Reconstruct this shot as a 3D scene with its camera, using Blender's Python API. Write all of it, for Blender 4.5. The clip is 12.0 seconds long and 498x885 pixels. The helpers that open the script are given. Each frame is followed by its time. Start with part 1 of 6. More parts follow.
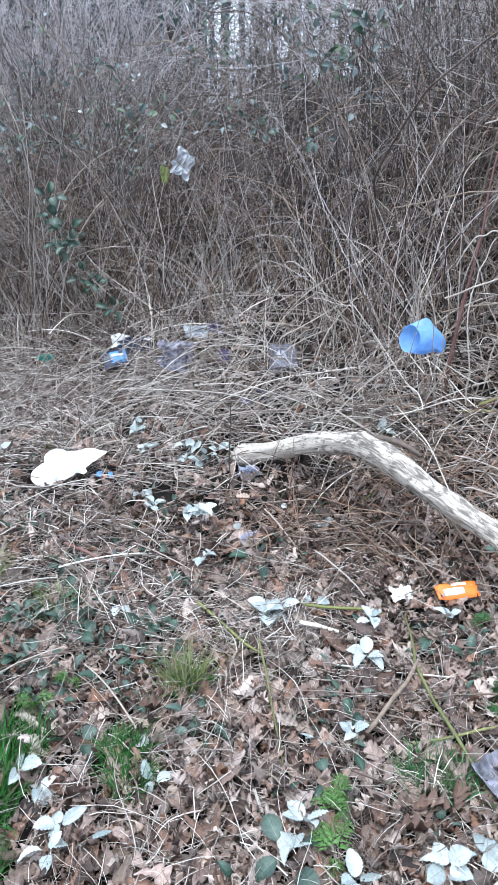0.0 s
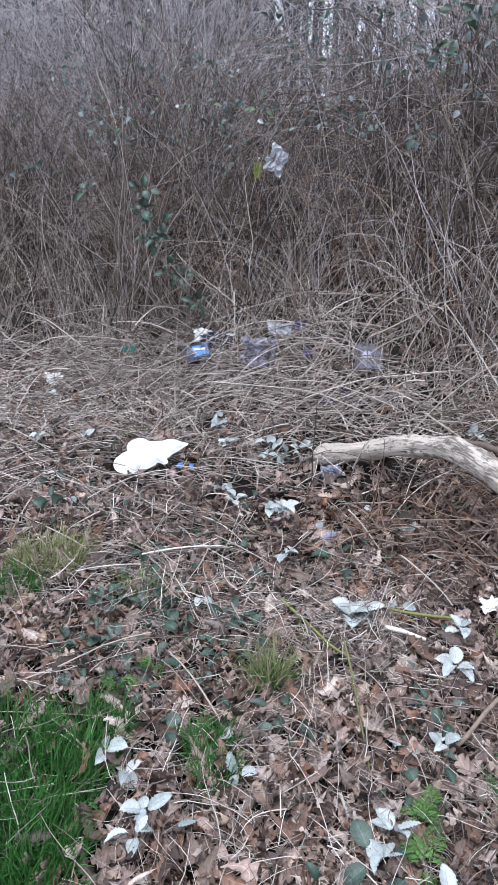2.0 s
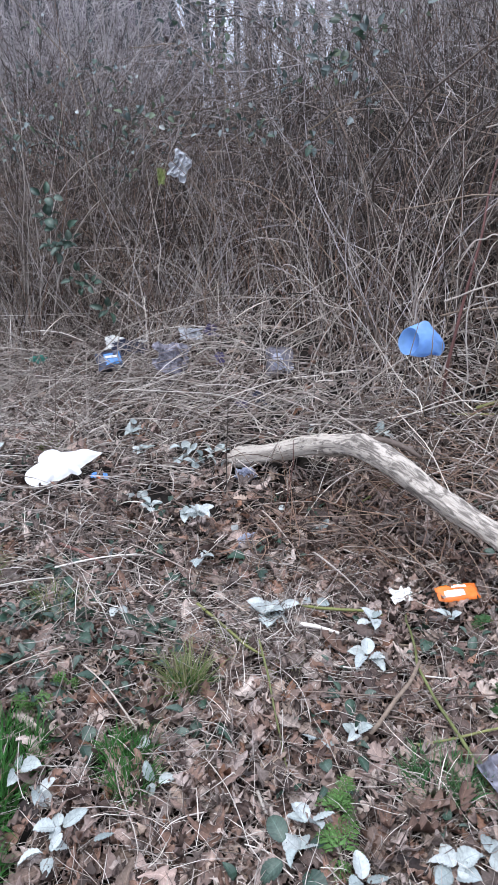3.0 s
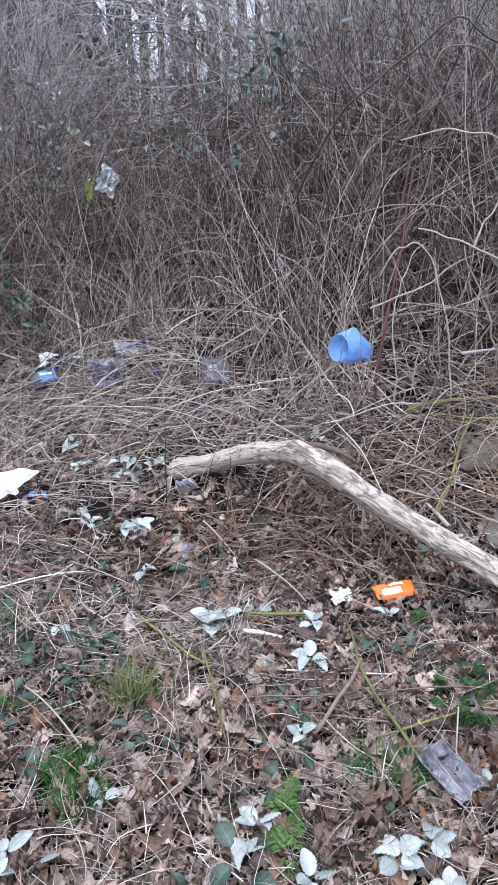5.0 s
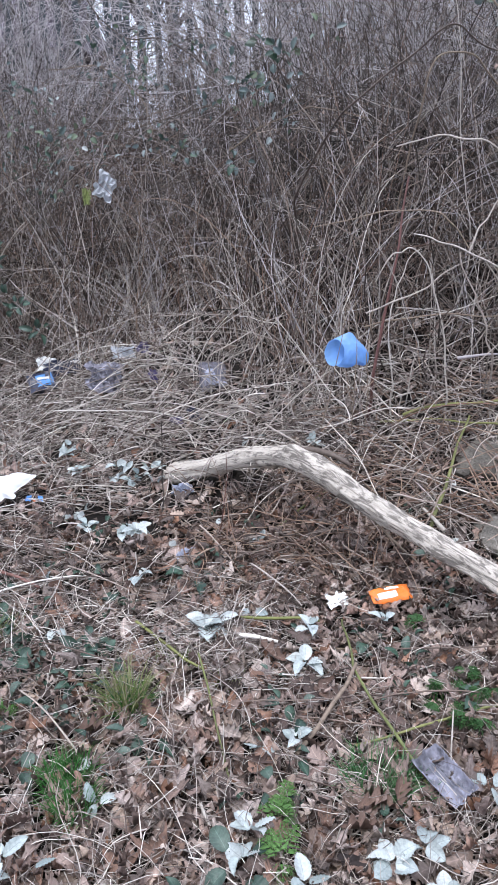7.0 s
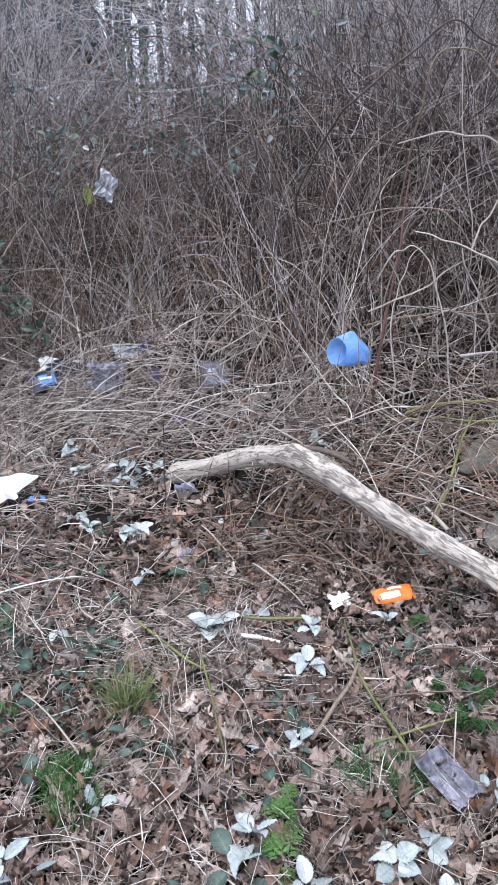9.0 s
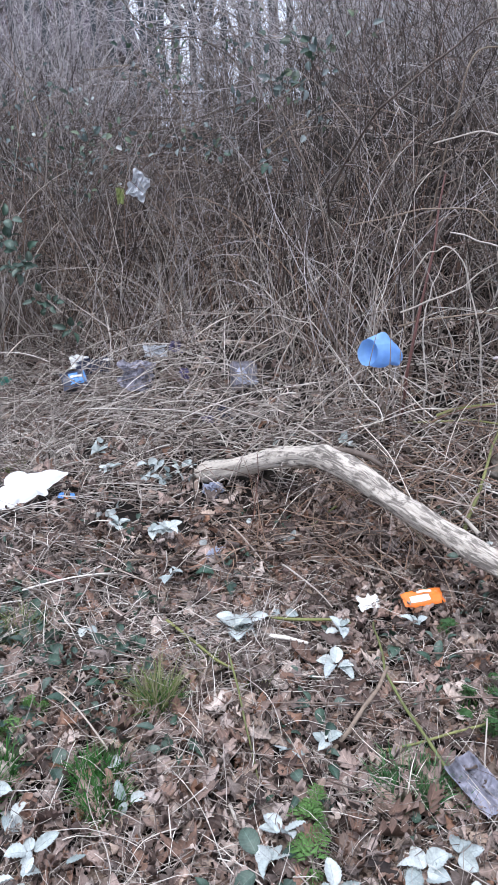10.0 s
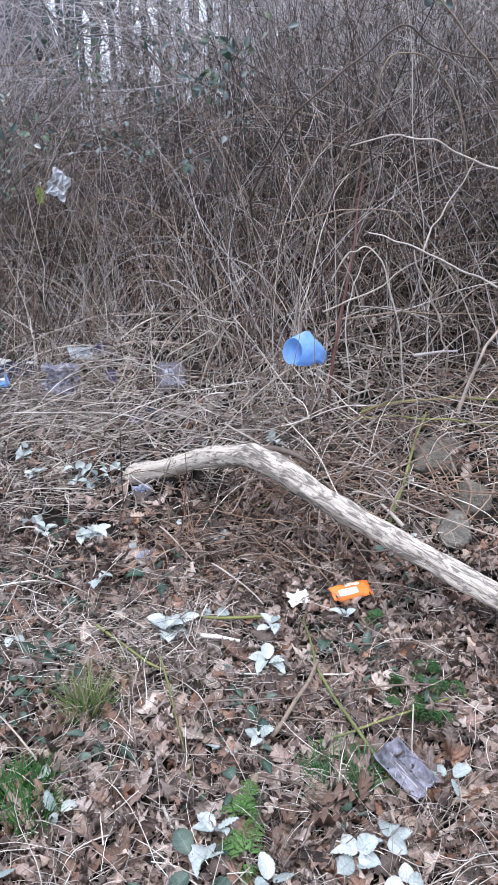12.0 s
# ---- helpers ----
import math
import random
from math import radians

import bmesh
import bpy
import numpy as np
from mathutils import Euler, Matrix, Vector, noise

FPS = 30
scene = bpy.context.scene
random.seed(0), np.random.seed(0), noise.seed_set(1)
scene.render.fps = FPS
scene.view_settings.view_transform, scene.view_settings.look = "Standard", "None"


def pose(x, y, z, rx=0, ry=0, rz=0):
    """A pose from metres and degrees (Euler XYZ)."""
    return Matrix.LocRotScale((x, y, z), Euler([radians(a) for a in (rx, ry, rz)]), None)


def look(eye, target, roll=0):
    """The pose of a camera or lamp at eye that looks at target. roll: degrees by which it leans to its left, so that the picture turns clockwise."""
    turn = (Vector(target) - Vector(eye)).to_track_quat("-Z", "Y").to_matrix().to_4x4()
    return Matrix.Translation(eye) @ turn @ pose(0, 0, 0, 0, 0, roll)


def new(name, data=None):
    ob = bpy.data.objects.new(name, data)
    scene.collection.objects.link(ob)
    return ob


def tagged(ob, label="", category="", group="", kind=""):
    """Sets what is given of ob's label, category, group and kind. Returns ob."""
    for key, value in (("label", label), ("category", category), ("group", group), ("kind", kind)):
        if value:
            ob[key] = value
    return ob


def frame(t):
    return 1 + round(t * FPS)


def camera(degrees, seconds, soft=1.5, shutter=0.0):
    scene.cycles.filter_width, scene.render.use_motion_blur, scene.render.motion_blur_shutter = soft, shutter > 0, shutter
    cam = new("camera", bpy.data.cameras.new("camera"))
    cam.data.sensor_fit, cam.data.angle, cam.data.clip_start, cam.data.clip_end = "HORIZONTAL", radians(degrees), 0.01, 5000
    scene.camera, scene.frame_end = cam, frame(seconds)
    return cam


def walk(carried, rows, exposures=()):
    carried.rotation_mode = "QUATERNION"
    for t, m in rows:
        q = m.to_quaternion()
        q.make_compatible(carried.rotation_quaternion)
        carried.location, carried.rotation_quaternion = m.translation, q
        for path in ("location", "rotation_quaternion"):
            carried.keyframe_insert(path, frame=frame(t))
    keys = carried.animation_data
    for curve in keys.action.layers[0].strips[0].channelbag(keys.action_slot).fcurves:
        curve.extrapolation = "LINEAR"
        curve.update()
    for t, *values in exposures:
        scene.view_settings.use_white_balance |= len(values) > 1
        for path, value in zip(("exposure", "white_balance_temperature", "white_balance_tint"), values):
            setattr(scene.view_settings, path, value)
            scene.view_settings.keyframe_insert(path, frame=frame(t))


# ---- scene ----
from collections import defaultdict

cam = camera(39.0, 12.0, 1.5)
PATH = [
    (0, (0.048, 0.005, 1.534), (0.009, 1.863, 0.794), -0.8),
    (0.5, (-0.007, 0.021, 1.515), (-0.131, 1.876, 0.776), 0.0),
    (1, (-0.032, 0.017, 1.51), (-0.197, 1.868, 0.77), 0.3),
    (1.5, (-0.052, 0.016, 1.507), (-0.254, 1.865, 0.77), 0.2),
    (2, (-0.065, 0.017, 1.498), (-0.274, 1.866, 0.766), 0.4),
    (2.5, (-0.036, 0.012, 1.502), (-0.135, 1.877, 0.787), 0.4),
    (3, (-0.002, 0.009, 1.503), (-0.003, 1.875, 0.783), 0.1),
    (3.5, (0.022, -0.001, 1.509), (0.072, 1.868, 0.799), -0.3),
    (5.5, (0.041, -0.022, 1.51), (0.209, 1.847, 0.819), -1.0),
    (6, (0.053, -0.022, 1.514), (0.221, 1.848, 0.824), -1.2),
    (6.5, (0.041, -0.022, 1.514), (0.192, 1.849, 0.826), -0.9),
    (7, (0.041, -0.027, 1.514), (0.2, 1.846, 0.832), -0.8),
    (9, (0.053, -0.017, 1.517), (0.199, 1.855, 0.83), -1.2),
    (9.5, (0.05, -0.018, 1.526), (0.168, 1.858, 0.842), -1.3),
    (10, (0.031, -0.015, 1.516), (0.108, 1.862, 0.831), -1.1),
    (10.5, (0.041, -0.022, 1.51), (0.17, 1.857, 0.836), -1.0),
    (11, (0.046, -0.025, 1.507), (0.223, 1.853, 0.84), -0.8),
    (11.5, (0.054, -0.025, 1.504), (0.301, 1.843, 0.835), -0.6),
    (12, (0.054, -0.023, 1.512), (0.319, 1.837, 0.827), -0.6),
]
EXPOSURES = [(0.0, 0.98, 6250, 3), (0.5, 0.84, 6350, 7), (1.0, 0.71, 6500, 10), (1.5, 0.6, 6500, 10), (3.5, 0.55, 6500, 10), (5.5, 0.62, 6500, 10), (10.5, 0.64, 6500, 10), (12.0, 0.76, 6500, 10)]
walk(cam, [(t, look(eye, target, roll)) for t, eye, target, roll in PATH], EXPOSURES)

# ---- world, sun, exposure ----
wd = bpy.data.worlds.new("overcast_sky")
scene.world = wd
wd.use_nodes = True
wn, wl = wd.node_tree.nodes, wd.node_tree.links
wn.clear()
sky = wn.new("ShaderNodeTexSky")
sky.sky_type, sky.sun_disc = "NISHITA", False
sky.sun_elevation, sky.sun_rotation = radians(66), radians(205)
cloud = wn.new("ShaderNodeMixRGB")
cloud.inputs[0].default_value = 0.8
cloud.inputs[2].default_value = (9.8, 10.8, 13.4, 1)
bg = wn.new("ShaderNodeBackground")
bg.inputs["Strength"].default_value = 0.115
wo = wn.new("ShaderNodeOutputWorld")
wl.new(sky.outputs[0], cloud.inputs[1])
# an overcast sky is brighter overhead than at the horizon
wtc, wsep, wup = wn.new("ShaderNodeTexCoord"), wn.new("ShaderNodeSeparateXYZ"), wn.new("ShaderNodeMapRange")
wup.inputs[1].default_value, wup.inputs[2].default_value, wup.inputs[3].default_value, wup.inputs[4].default_value = 0.0, 1.0, 0.72, 1.45
wgrade = wn.new("ShaderNodeVectorMath")
wgrade.operation = "SCALE"
wl.new(wtc.outputs["Generated"], wsep.inputs[0])
wl.new(wsep.outputs[2], wup.inputs[0])
wl.new(cloud.outputs[0], wgrade.inputs[0])
wl.new(wup.outputs[0], wgrade.inputs["Scale"])
wl.new(wgrade.outputs[0], bg.inputs["Color"])
wl.new(bg.outputs[0], wo.inputs["Surface"])

sun_data = bpy.data.lights.new("sun", "SUN")
sun_data.energy, sun_data.angle, sun_data.color = 1.5, radians(28), (1.0, 0.985, 0.97)
sun_ob = new("sun", sun_data)
sun_ob.matrix_world = look((0, 0, 10), (0.17, 0.38, 10 - 0.95))


# ---- materials ----
def mat(name, colours, rough=0.75, grain=40.0, fleck=0.35, bump=0.2, through_light=0.0, spec=0.3, alpha_glass=0.0, blotch=6.0):
    """A surface whose hue varies from piece to piece (ramp), with grain and blotches at two scales, and fine relief."""
    m = bpy.data.materials.new(name)
    m.use_nodes = True
    n, l = m.node_tree.nodes, m.node_tree.links
    n.clear()
    info, geo, tc = n.new("ShaderNodeObjectInfo"), n.new("ShaderNodeNewGeometry"), n.new("ShaderNodeTexCoord")
    add, fr = n.new("ShaderNodeMath"), n.new("ShaderNodeMath")
    add.operation, fr.operation = "ADD", "FRACT"
    l.new(info.outputs["Random"], add.inputs[0])
    l.new(geo.outputs["Random Per Island"], add.inputs[1])
    l.new(add.outputs[0], fr.inputs[0])
    ramp = n.new("ShaderNodeValToRGB")
    el = ramp.color_ramp.elements
    colours = list(colours) if len(colours) > 1 else [colours[0], tuple(0.9 * c for c in colours[0])]
    while len(el) < len(colours):
        el.new(0.5)
    for k, c in enumerate(colours):
        el[k].position = k / max(1, len(colours) - 1)
        el[k].color = (*c, 1)
    l.new(fr.outputs[0], ramp.inputs[0])
    fine, coarse = n.new("ShaderNodeTexNoise"), n.new("ShaderNodeTexNoise")
    fine.inputs["Scale"].default_value, coarse.inputs["Scale"].default_value = grain, blotch
    fine.inputs["Detail"].default_value, coarse.inputs["Detail"].default_value = 4, 3
    l.new(tc.outputs["Object"], fine.inputs["Vector"])
    l.new(tc.outputs["Object"], coarse.inputs["Vector"])
    tot = n.new("ShaderNodeMath")
    tot.operation = "ADD"
    l.new(fine.outputs["Fac"], tot.inputs[0])
    l.new(coarse.outputs["Fac"], tot.inputs[1])
    rng_ = n.new("ShaderNodeMapRange")
    rng_.inputs[1].default_value, rng_.inputs[2].default_value = 0.7, 1.3
    rng_.inputs[3].default_value, rng_.inputs[4].default_value = 1 - fleck, 1 + fleck
    l.new(tot.outputs[0], rng_.inputs[0])
    mul = n.new("ShaderNodeVectorMath")
    mul.operation = "SCALE"
    l.new(ramp.outputs[0], mul.inputs[0])
    l.new(rng_.outputs[0], mul.inputs["Scale"])
    p = n.new("ShaderNodeBsdfPrincipled")
    l.new(mul.outputs[0], p.inputs["Base Color"])
    p.inputs["Roughness"].default_value = rough
    p.inputs["Specular IOR Level"].default_value = spec
    if alpha_glass:
        p.inputs["Transmission Weight"].default_value = alpha_glass
        p.inputs["IOR"].default_value = 1.2
    bp = n.new("ShaderNodeBump")
    bp.inputs["Strength"].default_value, bp.inputs["Distance"].default_value = bump, 0.01
    l.new(fine.outputs["Fac"], bp.inputs["Height"])
    l.new(bp.outputs[0], p.inputs["Normal"])
    out = n.new("ShaderNodeOutputMaterial")
    if through_light:
        tr, mx = n.new("ShaderNodeBsdfTranslucent"), n.new("ShaderNodeMixShader")
        l.new(mul.outputs[0], tr.inputs["Color"])
        mx.inputs[0].default_value = through_light
        l.new(p.outputs[0], mx.inputs[1])
        l.new(tr.outputs[0], mx.inputs[2])
        l.new(mx.outputs[0], out.inputs["Surface"])
    else:
        l.new(p.outputs[0], out.inputs["Surface"])
    return m


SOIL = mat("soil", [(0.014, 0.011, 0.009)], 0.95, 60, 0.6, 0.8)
OAK = mat("dead_oak_leaf", [(0.190, 0.132, 0.110), (0.326, 0.245, 0.212), (0.047, 0.031, 0.027), (0.508, 0.422, 0.372), (0.245, 0.145, 0.106), (0.056, 0.039, 0.033), (0.399, 0.325, 0.296), (0.209, 0.106, 0.064), (0.272, 0.194, 0.169), (0.026, 0.018, 0.016), (0.426, 0.325, 0.262), (0.092, 0.060, 0.051), (0.040, 0.027, 0.022)], 0.6, 90, 0.4, 0.35, 0.12, 0.35)
PALE = mat("pale_leaf_underside", [(0.359, 0.411, 0.403), (0.515, 0.553, 0.538), (0.281, 0.332, 0.324), (0.430, 0.474, 0.474), (0.547, 0.577, 0.561)], 0.65, 90, 0.22, 0.4, 0.15, 0.3, 0, 14)
GREEN = mat("bramble_leaf_green", [(0.032, 0.068, 0.046), (0.048, 0.092, 0.062), (0.026, 0.052, 0.040), (0.065, 0.105, 0.080), (0.09, 0.125, 0.10)], 0.36, 120, 0.25, 0.3, 0.2, 0.5)
GRASS = mat("live_grass", [(0.035, 0.138, 0.027), (0.051, 0.188, 0.040), (0.029, 0.102, 0.024), (0.089, 0.196, 0.062)], 0.5, 50, 0.2, 0.1, 0.25, 0.35)
GRASS_DARK = mat("dark_grass", [(0.042, 0.135, 0.052), (0.062, 0.187, 0.068), (0.135, 0.229, 0.104)], 0.5, 50, 0.2, 0.1, 0.2, 0.4)
GRASS_DRY = mat("yellowing_grass", [(0.096, 0.168, 0.032), (0.288, 0.256, 0.136), (0.080, 0.160, 0.028), (0.384, 0.344, 0.224), (0.144, 0.200, 0.056)], 0.6, 50, 0.2, 0.1, 0.2, 0.3)
FERN = mat("fresh_weed_green", [(0.090, 0.198, 0.052), (0.133, 0.261, 0.076), (0.067, 0.153, 0.043)], 0.55, 90, 0.2, 0.1, 0.25, 0.3)
FERN_DARK = mat("dark_weed_green", [(0.040, 0.109, 0.036), (0.064, 0.148, 0.048), (0.032, 0.078, 0.028)], 0.55, 90, 0.2, 0.1, 0.25, 0.3)
STRAW = mat("dead_stalk", [(0.594, 0.541, 0.488), (0.200, 0.160, 0.140), (0.763, 0.710, 0.652), (0.112, 0.084, 0.074), (0.445, 0.392, 0.350), (0.080, 0.060, 0.053), (0.240, 0.200, 0.180), (0.668, 0.604, 0.541), (0.144, 0.108, 0.092), (0.096, 0.072, 0.064)], 0.7, 120, 0.25, 0.1)
# ramp kept dark: shade inside the thicket is put into the cane colour
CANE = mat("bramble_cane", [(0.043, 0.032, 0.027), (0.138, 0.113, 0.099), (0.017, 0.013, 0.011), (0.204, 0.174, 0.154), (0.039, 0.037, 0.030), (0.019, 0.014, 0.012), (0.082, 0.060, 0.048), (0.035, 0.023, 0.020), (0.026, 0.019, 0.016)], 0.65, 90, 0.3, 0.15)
PALECANE = mat("bleached_cane", [(0.478, 0.433, 0.386), (0.325, 0.285, 0.249), (0.590, 0.544, 0.498), (0.407, 0.345, 0.301), (0.200, 0.166, 0.146)], 0.65, 90, 0.25, 0.15)
# darkened likewise, with the shade between the canes put into the ramp
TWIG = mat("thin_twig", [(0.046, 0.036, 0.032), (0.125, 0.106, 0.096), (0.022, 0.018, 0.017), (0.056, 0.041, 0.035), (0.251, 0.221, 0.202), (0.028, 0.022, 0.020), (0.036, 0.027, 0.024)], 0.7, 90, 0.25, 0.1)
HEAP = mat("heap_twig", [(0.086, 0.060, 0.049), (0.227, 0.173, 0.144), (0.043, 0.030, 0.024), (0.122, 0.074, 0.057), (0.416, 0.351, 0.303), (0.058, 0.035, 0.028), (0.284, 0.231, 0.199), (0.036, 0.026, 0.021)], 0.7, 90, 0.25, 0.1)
# grey bark, lightened: haze and light on the high twigs are put into it
SCRUB = mat("hazed_grey_bark", [(0.358, 0.325, 0.330), (0.538, 0.501, 0.506), (0.190, 0.165, 0.171), (0.627, 0.583, 0.583), (0.246, 0.220, 0.226)], 0.75, 60, 0.25, 0.1)
REDCANE = mat("reddish_cane", [(0.13, 0.062, 0.055), (0.17, 0.085, 0.07)], 0.5, 90, 0.25, 0.15, 0, 0.4)
GREENCANE = mat("green_cane", [(0.14, 0.15, 0.05), (0.18, 0.18, 0.07), (0.11, 0.12, 0.045)], 0.55, 60, 0.35, 0.2)
DARKCANE = mat("dark_cane", [(0.085, 0.065, 0.055), (0.11, 0.085, 0.07)], 0.6, 60, 0.35, 0.2)
RUSSET = mat("russet_cane", [(0.26, 0.165, 0.115), (0.18, 0.105, 0.075), (0.37, 0.265, 0.195), (0.13, 0.08, 0.06), (0.30, 0.22, 0.17)], 0.6, 90, 0.3, 0.15)
# dull green of the leaf, with a blue-grey sky sheen put into the colours
DULL = mat("dull_leaf_sky_sheen", [(0.098, 0.137, 0.128), (0.156, 0.195, 0.196), (0.072, 0.104, 0.097), (0.247, 0.286, 0.290), (0.130, 0.169, 0.108), (0.065, 0.098, 0.081)], 0.55, 120, 0.25, 0.3, 0.2, 0.35)
STICK = mat("dead_stick", [(0.17, 0.13, 0.10), (0.23, 0.18, 0.14)], 0.8, 60, 0.4, 0.3)
STONE = mat("mossy_stone", [(0.135, 0.12, 0.10), (0.165, 0.15, 0.13)], 0.9, 110, 0.5, 0.8, 0, 0.3, 0, 9)
FENCE = mat("dark_fence_paint", [(0.018, 0.028, 0.036), (0.024, 0.034, 0.042)], 0.45, 20, 0.3, 0.1, 0, 0.5)
BARK = mat("tree_bark", [(0.10, 0.085, 0.08), (0.14, 0.12, 0.11), (0.075, 0.065, 0.065)], 0.85, 25, 0.35, 0.3)
BRICK = mat("far_brick", [(0.070, 0.058, 0.070), (0.085, 0.070, 0.081)], 0.9, 12, 0.3, 0.3)
TILE = mat("roof_tile", [(0.061, 0.050, 0.065), (0.077, 0.061, 0.075), (0.047, 0.039, 0.055)], 0.8, 12, 0.3, 0.2)
WHITE_PLASTIC = mat("white_plastic", [(0.86, 0.87, 0.88)], 0.45, 30, 0.04, 0.1, 0.2, 0.4)
BLUE_PLASTIC = mat("blue_plastic_film", [(0.235, 0.46, 0.84)], 0.28, 20, 0.15, 0.5, 0.4, 0.5, 0, 9)
ORANGE = mat("orange_foil", [(0.78, 0.19, 0.03)], 0.35, 40, 0.15, 0.1, 0, 0.5)
LABEL_WHITE = mat("printed_white", [(0.80, 0.80, 0.78)], 0.4, 60, 0.08, 0.05, 0, 0.4)
DARK_GREEN_PRINT = mat("dark_green_print", [(0.04, 0.09, 0.05)], 0.4, 60, 0.1, 0.05)
CLEAR = mat("dirty_clear_plastic", [(0.40, 0.40, 0.47)], 0.16, 40, 0.6, 0.3, 0.1, 0.7, 0.5, 14)
CAN_BLUE = mat("blue_print", [(0.10, 0.30, 0.66)], 0.35, 30, 0.2, 0.1, 0, 0.5)
TUBCLEAR = mat("scuffed_plastic", [(0.44, 0.43, 0.50)], 0.22, 40, 0.5, 0.2, 0.15, 0.6, 0.5, 14)
LIME = mat("lime_print", [(0.21, 0.25, 0.09)], 0.4, 40, 0.3, 0.2, 0.1, 0.4)
FILM = mat("whitish_film", [(0.62, 0.64, 0.68)], 0.3, 40, 0.3, 0.2, 0.2, 0.6, 0.2, 14)
NAVY = mat("navy_print", [(0.018, 0.025, 0.06)], 0.35, 30, 0.2, 0.1, 0, 0.5)
PURPLE = mat("purple_wrapper", [(0.055, 0.045, 0.12), (0.08, 0.065, 0.16)], 0.35, 40, 0.3, 0.1, 0, 0.5)
LILAC = mat("lilac_film", [(0.50, 0.53, 0.66)], 0.3, 40, 0.2, 0.1, 0.2, 0.5, 0.2)
TEAL = mat("teal_plastic", [(0.03, 0.22, 0.17)], 0.4, 30, 0.2, 0.1, 0, 0.5)
RUST = mat("rust_brown_leaf", [(0.16, 0.10, 0.075), (0.10, 0.06, 0.046)], 0.6, 60, 0.3, 0.2)


def add_veins(m, shade, side_veins=7.0, width=0.07):
    """A midrib and slanting side veins, lighter or darker than the blade by shade."""
    n, l = m.node_tree.nodes, m.node_tree.links
    p = next(k for k in n if k.type == "BSDF_PRINCIPLED")
    base = p.inputs["Base Color"].links[0].from_socket
    at, sep = n.new("ShaderNodeAttribute"), n.new("ShaderNodeSeparateXYZ")
    at.attribute_name = "vein"
    l.new(at.outputs["Vector"], sep.inputs[0])

    def op(kind, a, b=0.0, c=0.0):
        k = n.new("ShaderNodeMath")
        k.operation = kind
        for slot, val in enumerate((a, b, c)):
            if isinstance(val, (int, float)):
                k.inputs[slot].default_value = val
            else:
                l.new(val, k.inputs[slot])
        return k.outputs[0]

    across = op("ABSOLUTE", sep.outputs[1])
    mid = op("LESS_THAN", across, width)
    phase = op("FRACT", op("MULTIPLY_ADD", sep.outputs[0], side_veins, op("MULTIPLY", across, -1.6)))
    side = op("MULTIPLY", op("LESS_THAN", phase, 0.13), 0.55)
    line = op("MULTIPLY", op("MAXIMUM", mid, side), sep.outputs[2])
    gain = op("MULTIPLY_ADD", line, shade, 1.0)
    edge = op("MULTIPLY_ADD", op("MULTIPLY", op("POWER", across, 3.0), sep.outputs[2]), -0.22, gain)
    mul = n.new("ShaderNodeVectorMath")
    mul.operation = "SCALE"
    l.new(base, mul.inputs[0])
    l.new(edge, mul.inputs["Scale"])
    for k in list(base.links):
        if k.to_node != mul:
            l.new(mul.outputs[0], k.to_socket)


add_veins(OAK, 0.38)
add_veins(RUST, 0.35)
add_veins(PALE, -0.22, 8.0, 0.06)
add_veins(GREEN, 0.5, 8.0, 0.05)
add_veins(DULL, 0.4, 8.0, 0.05)


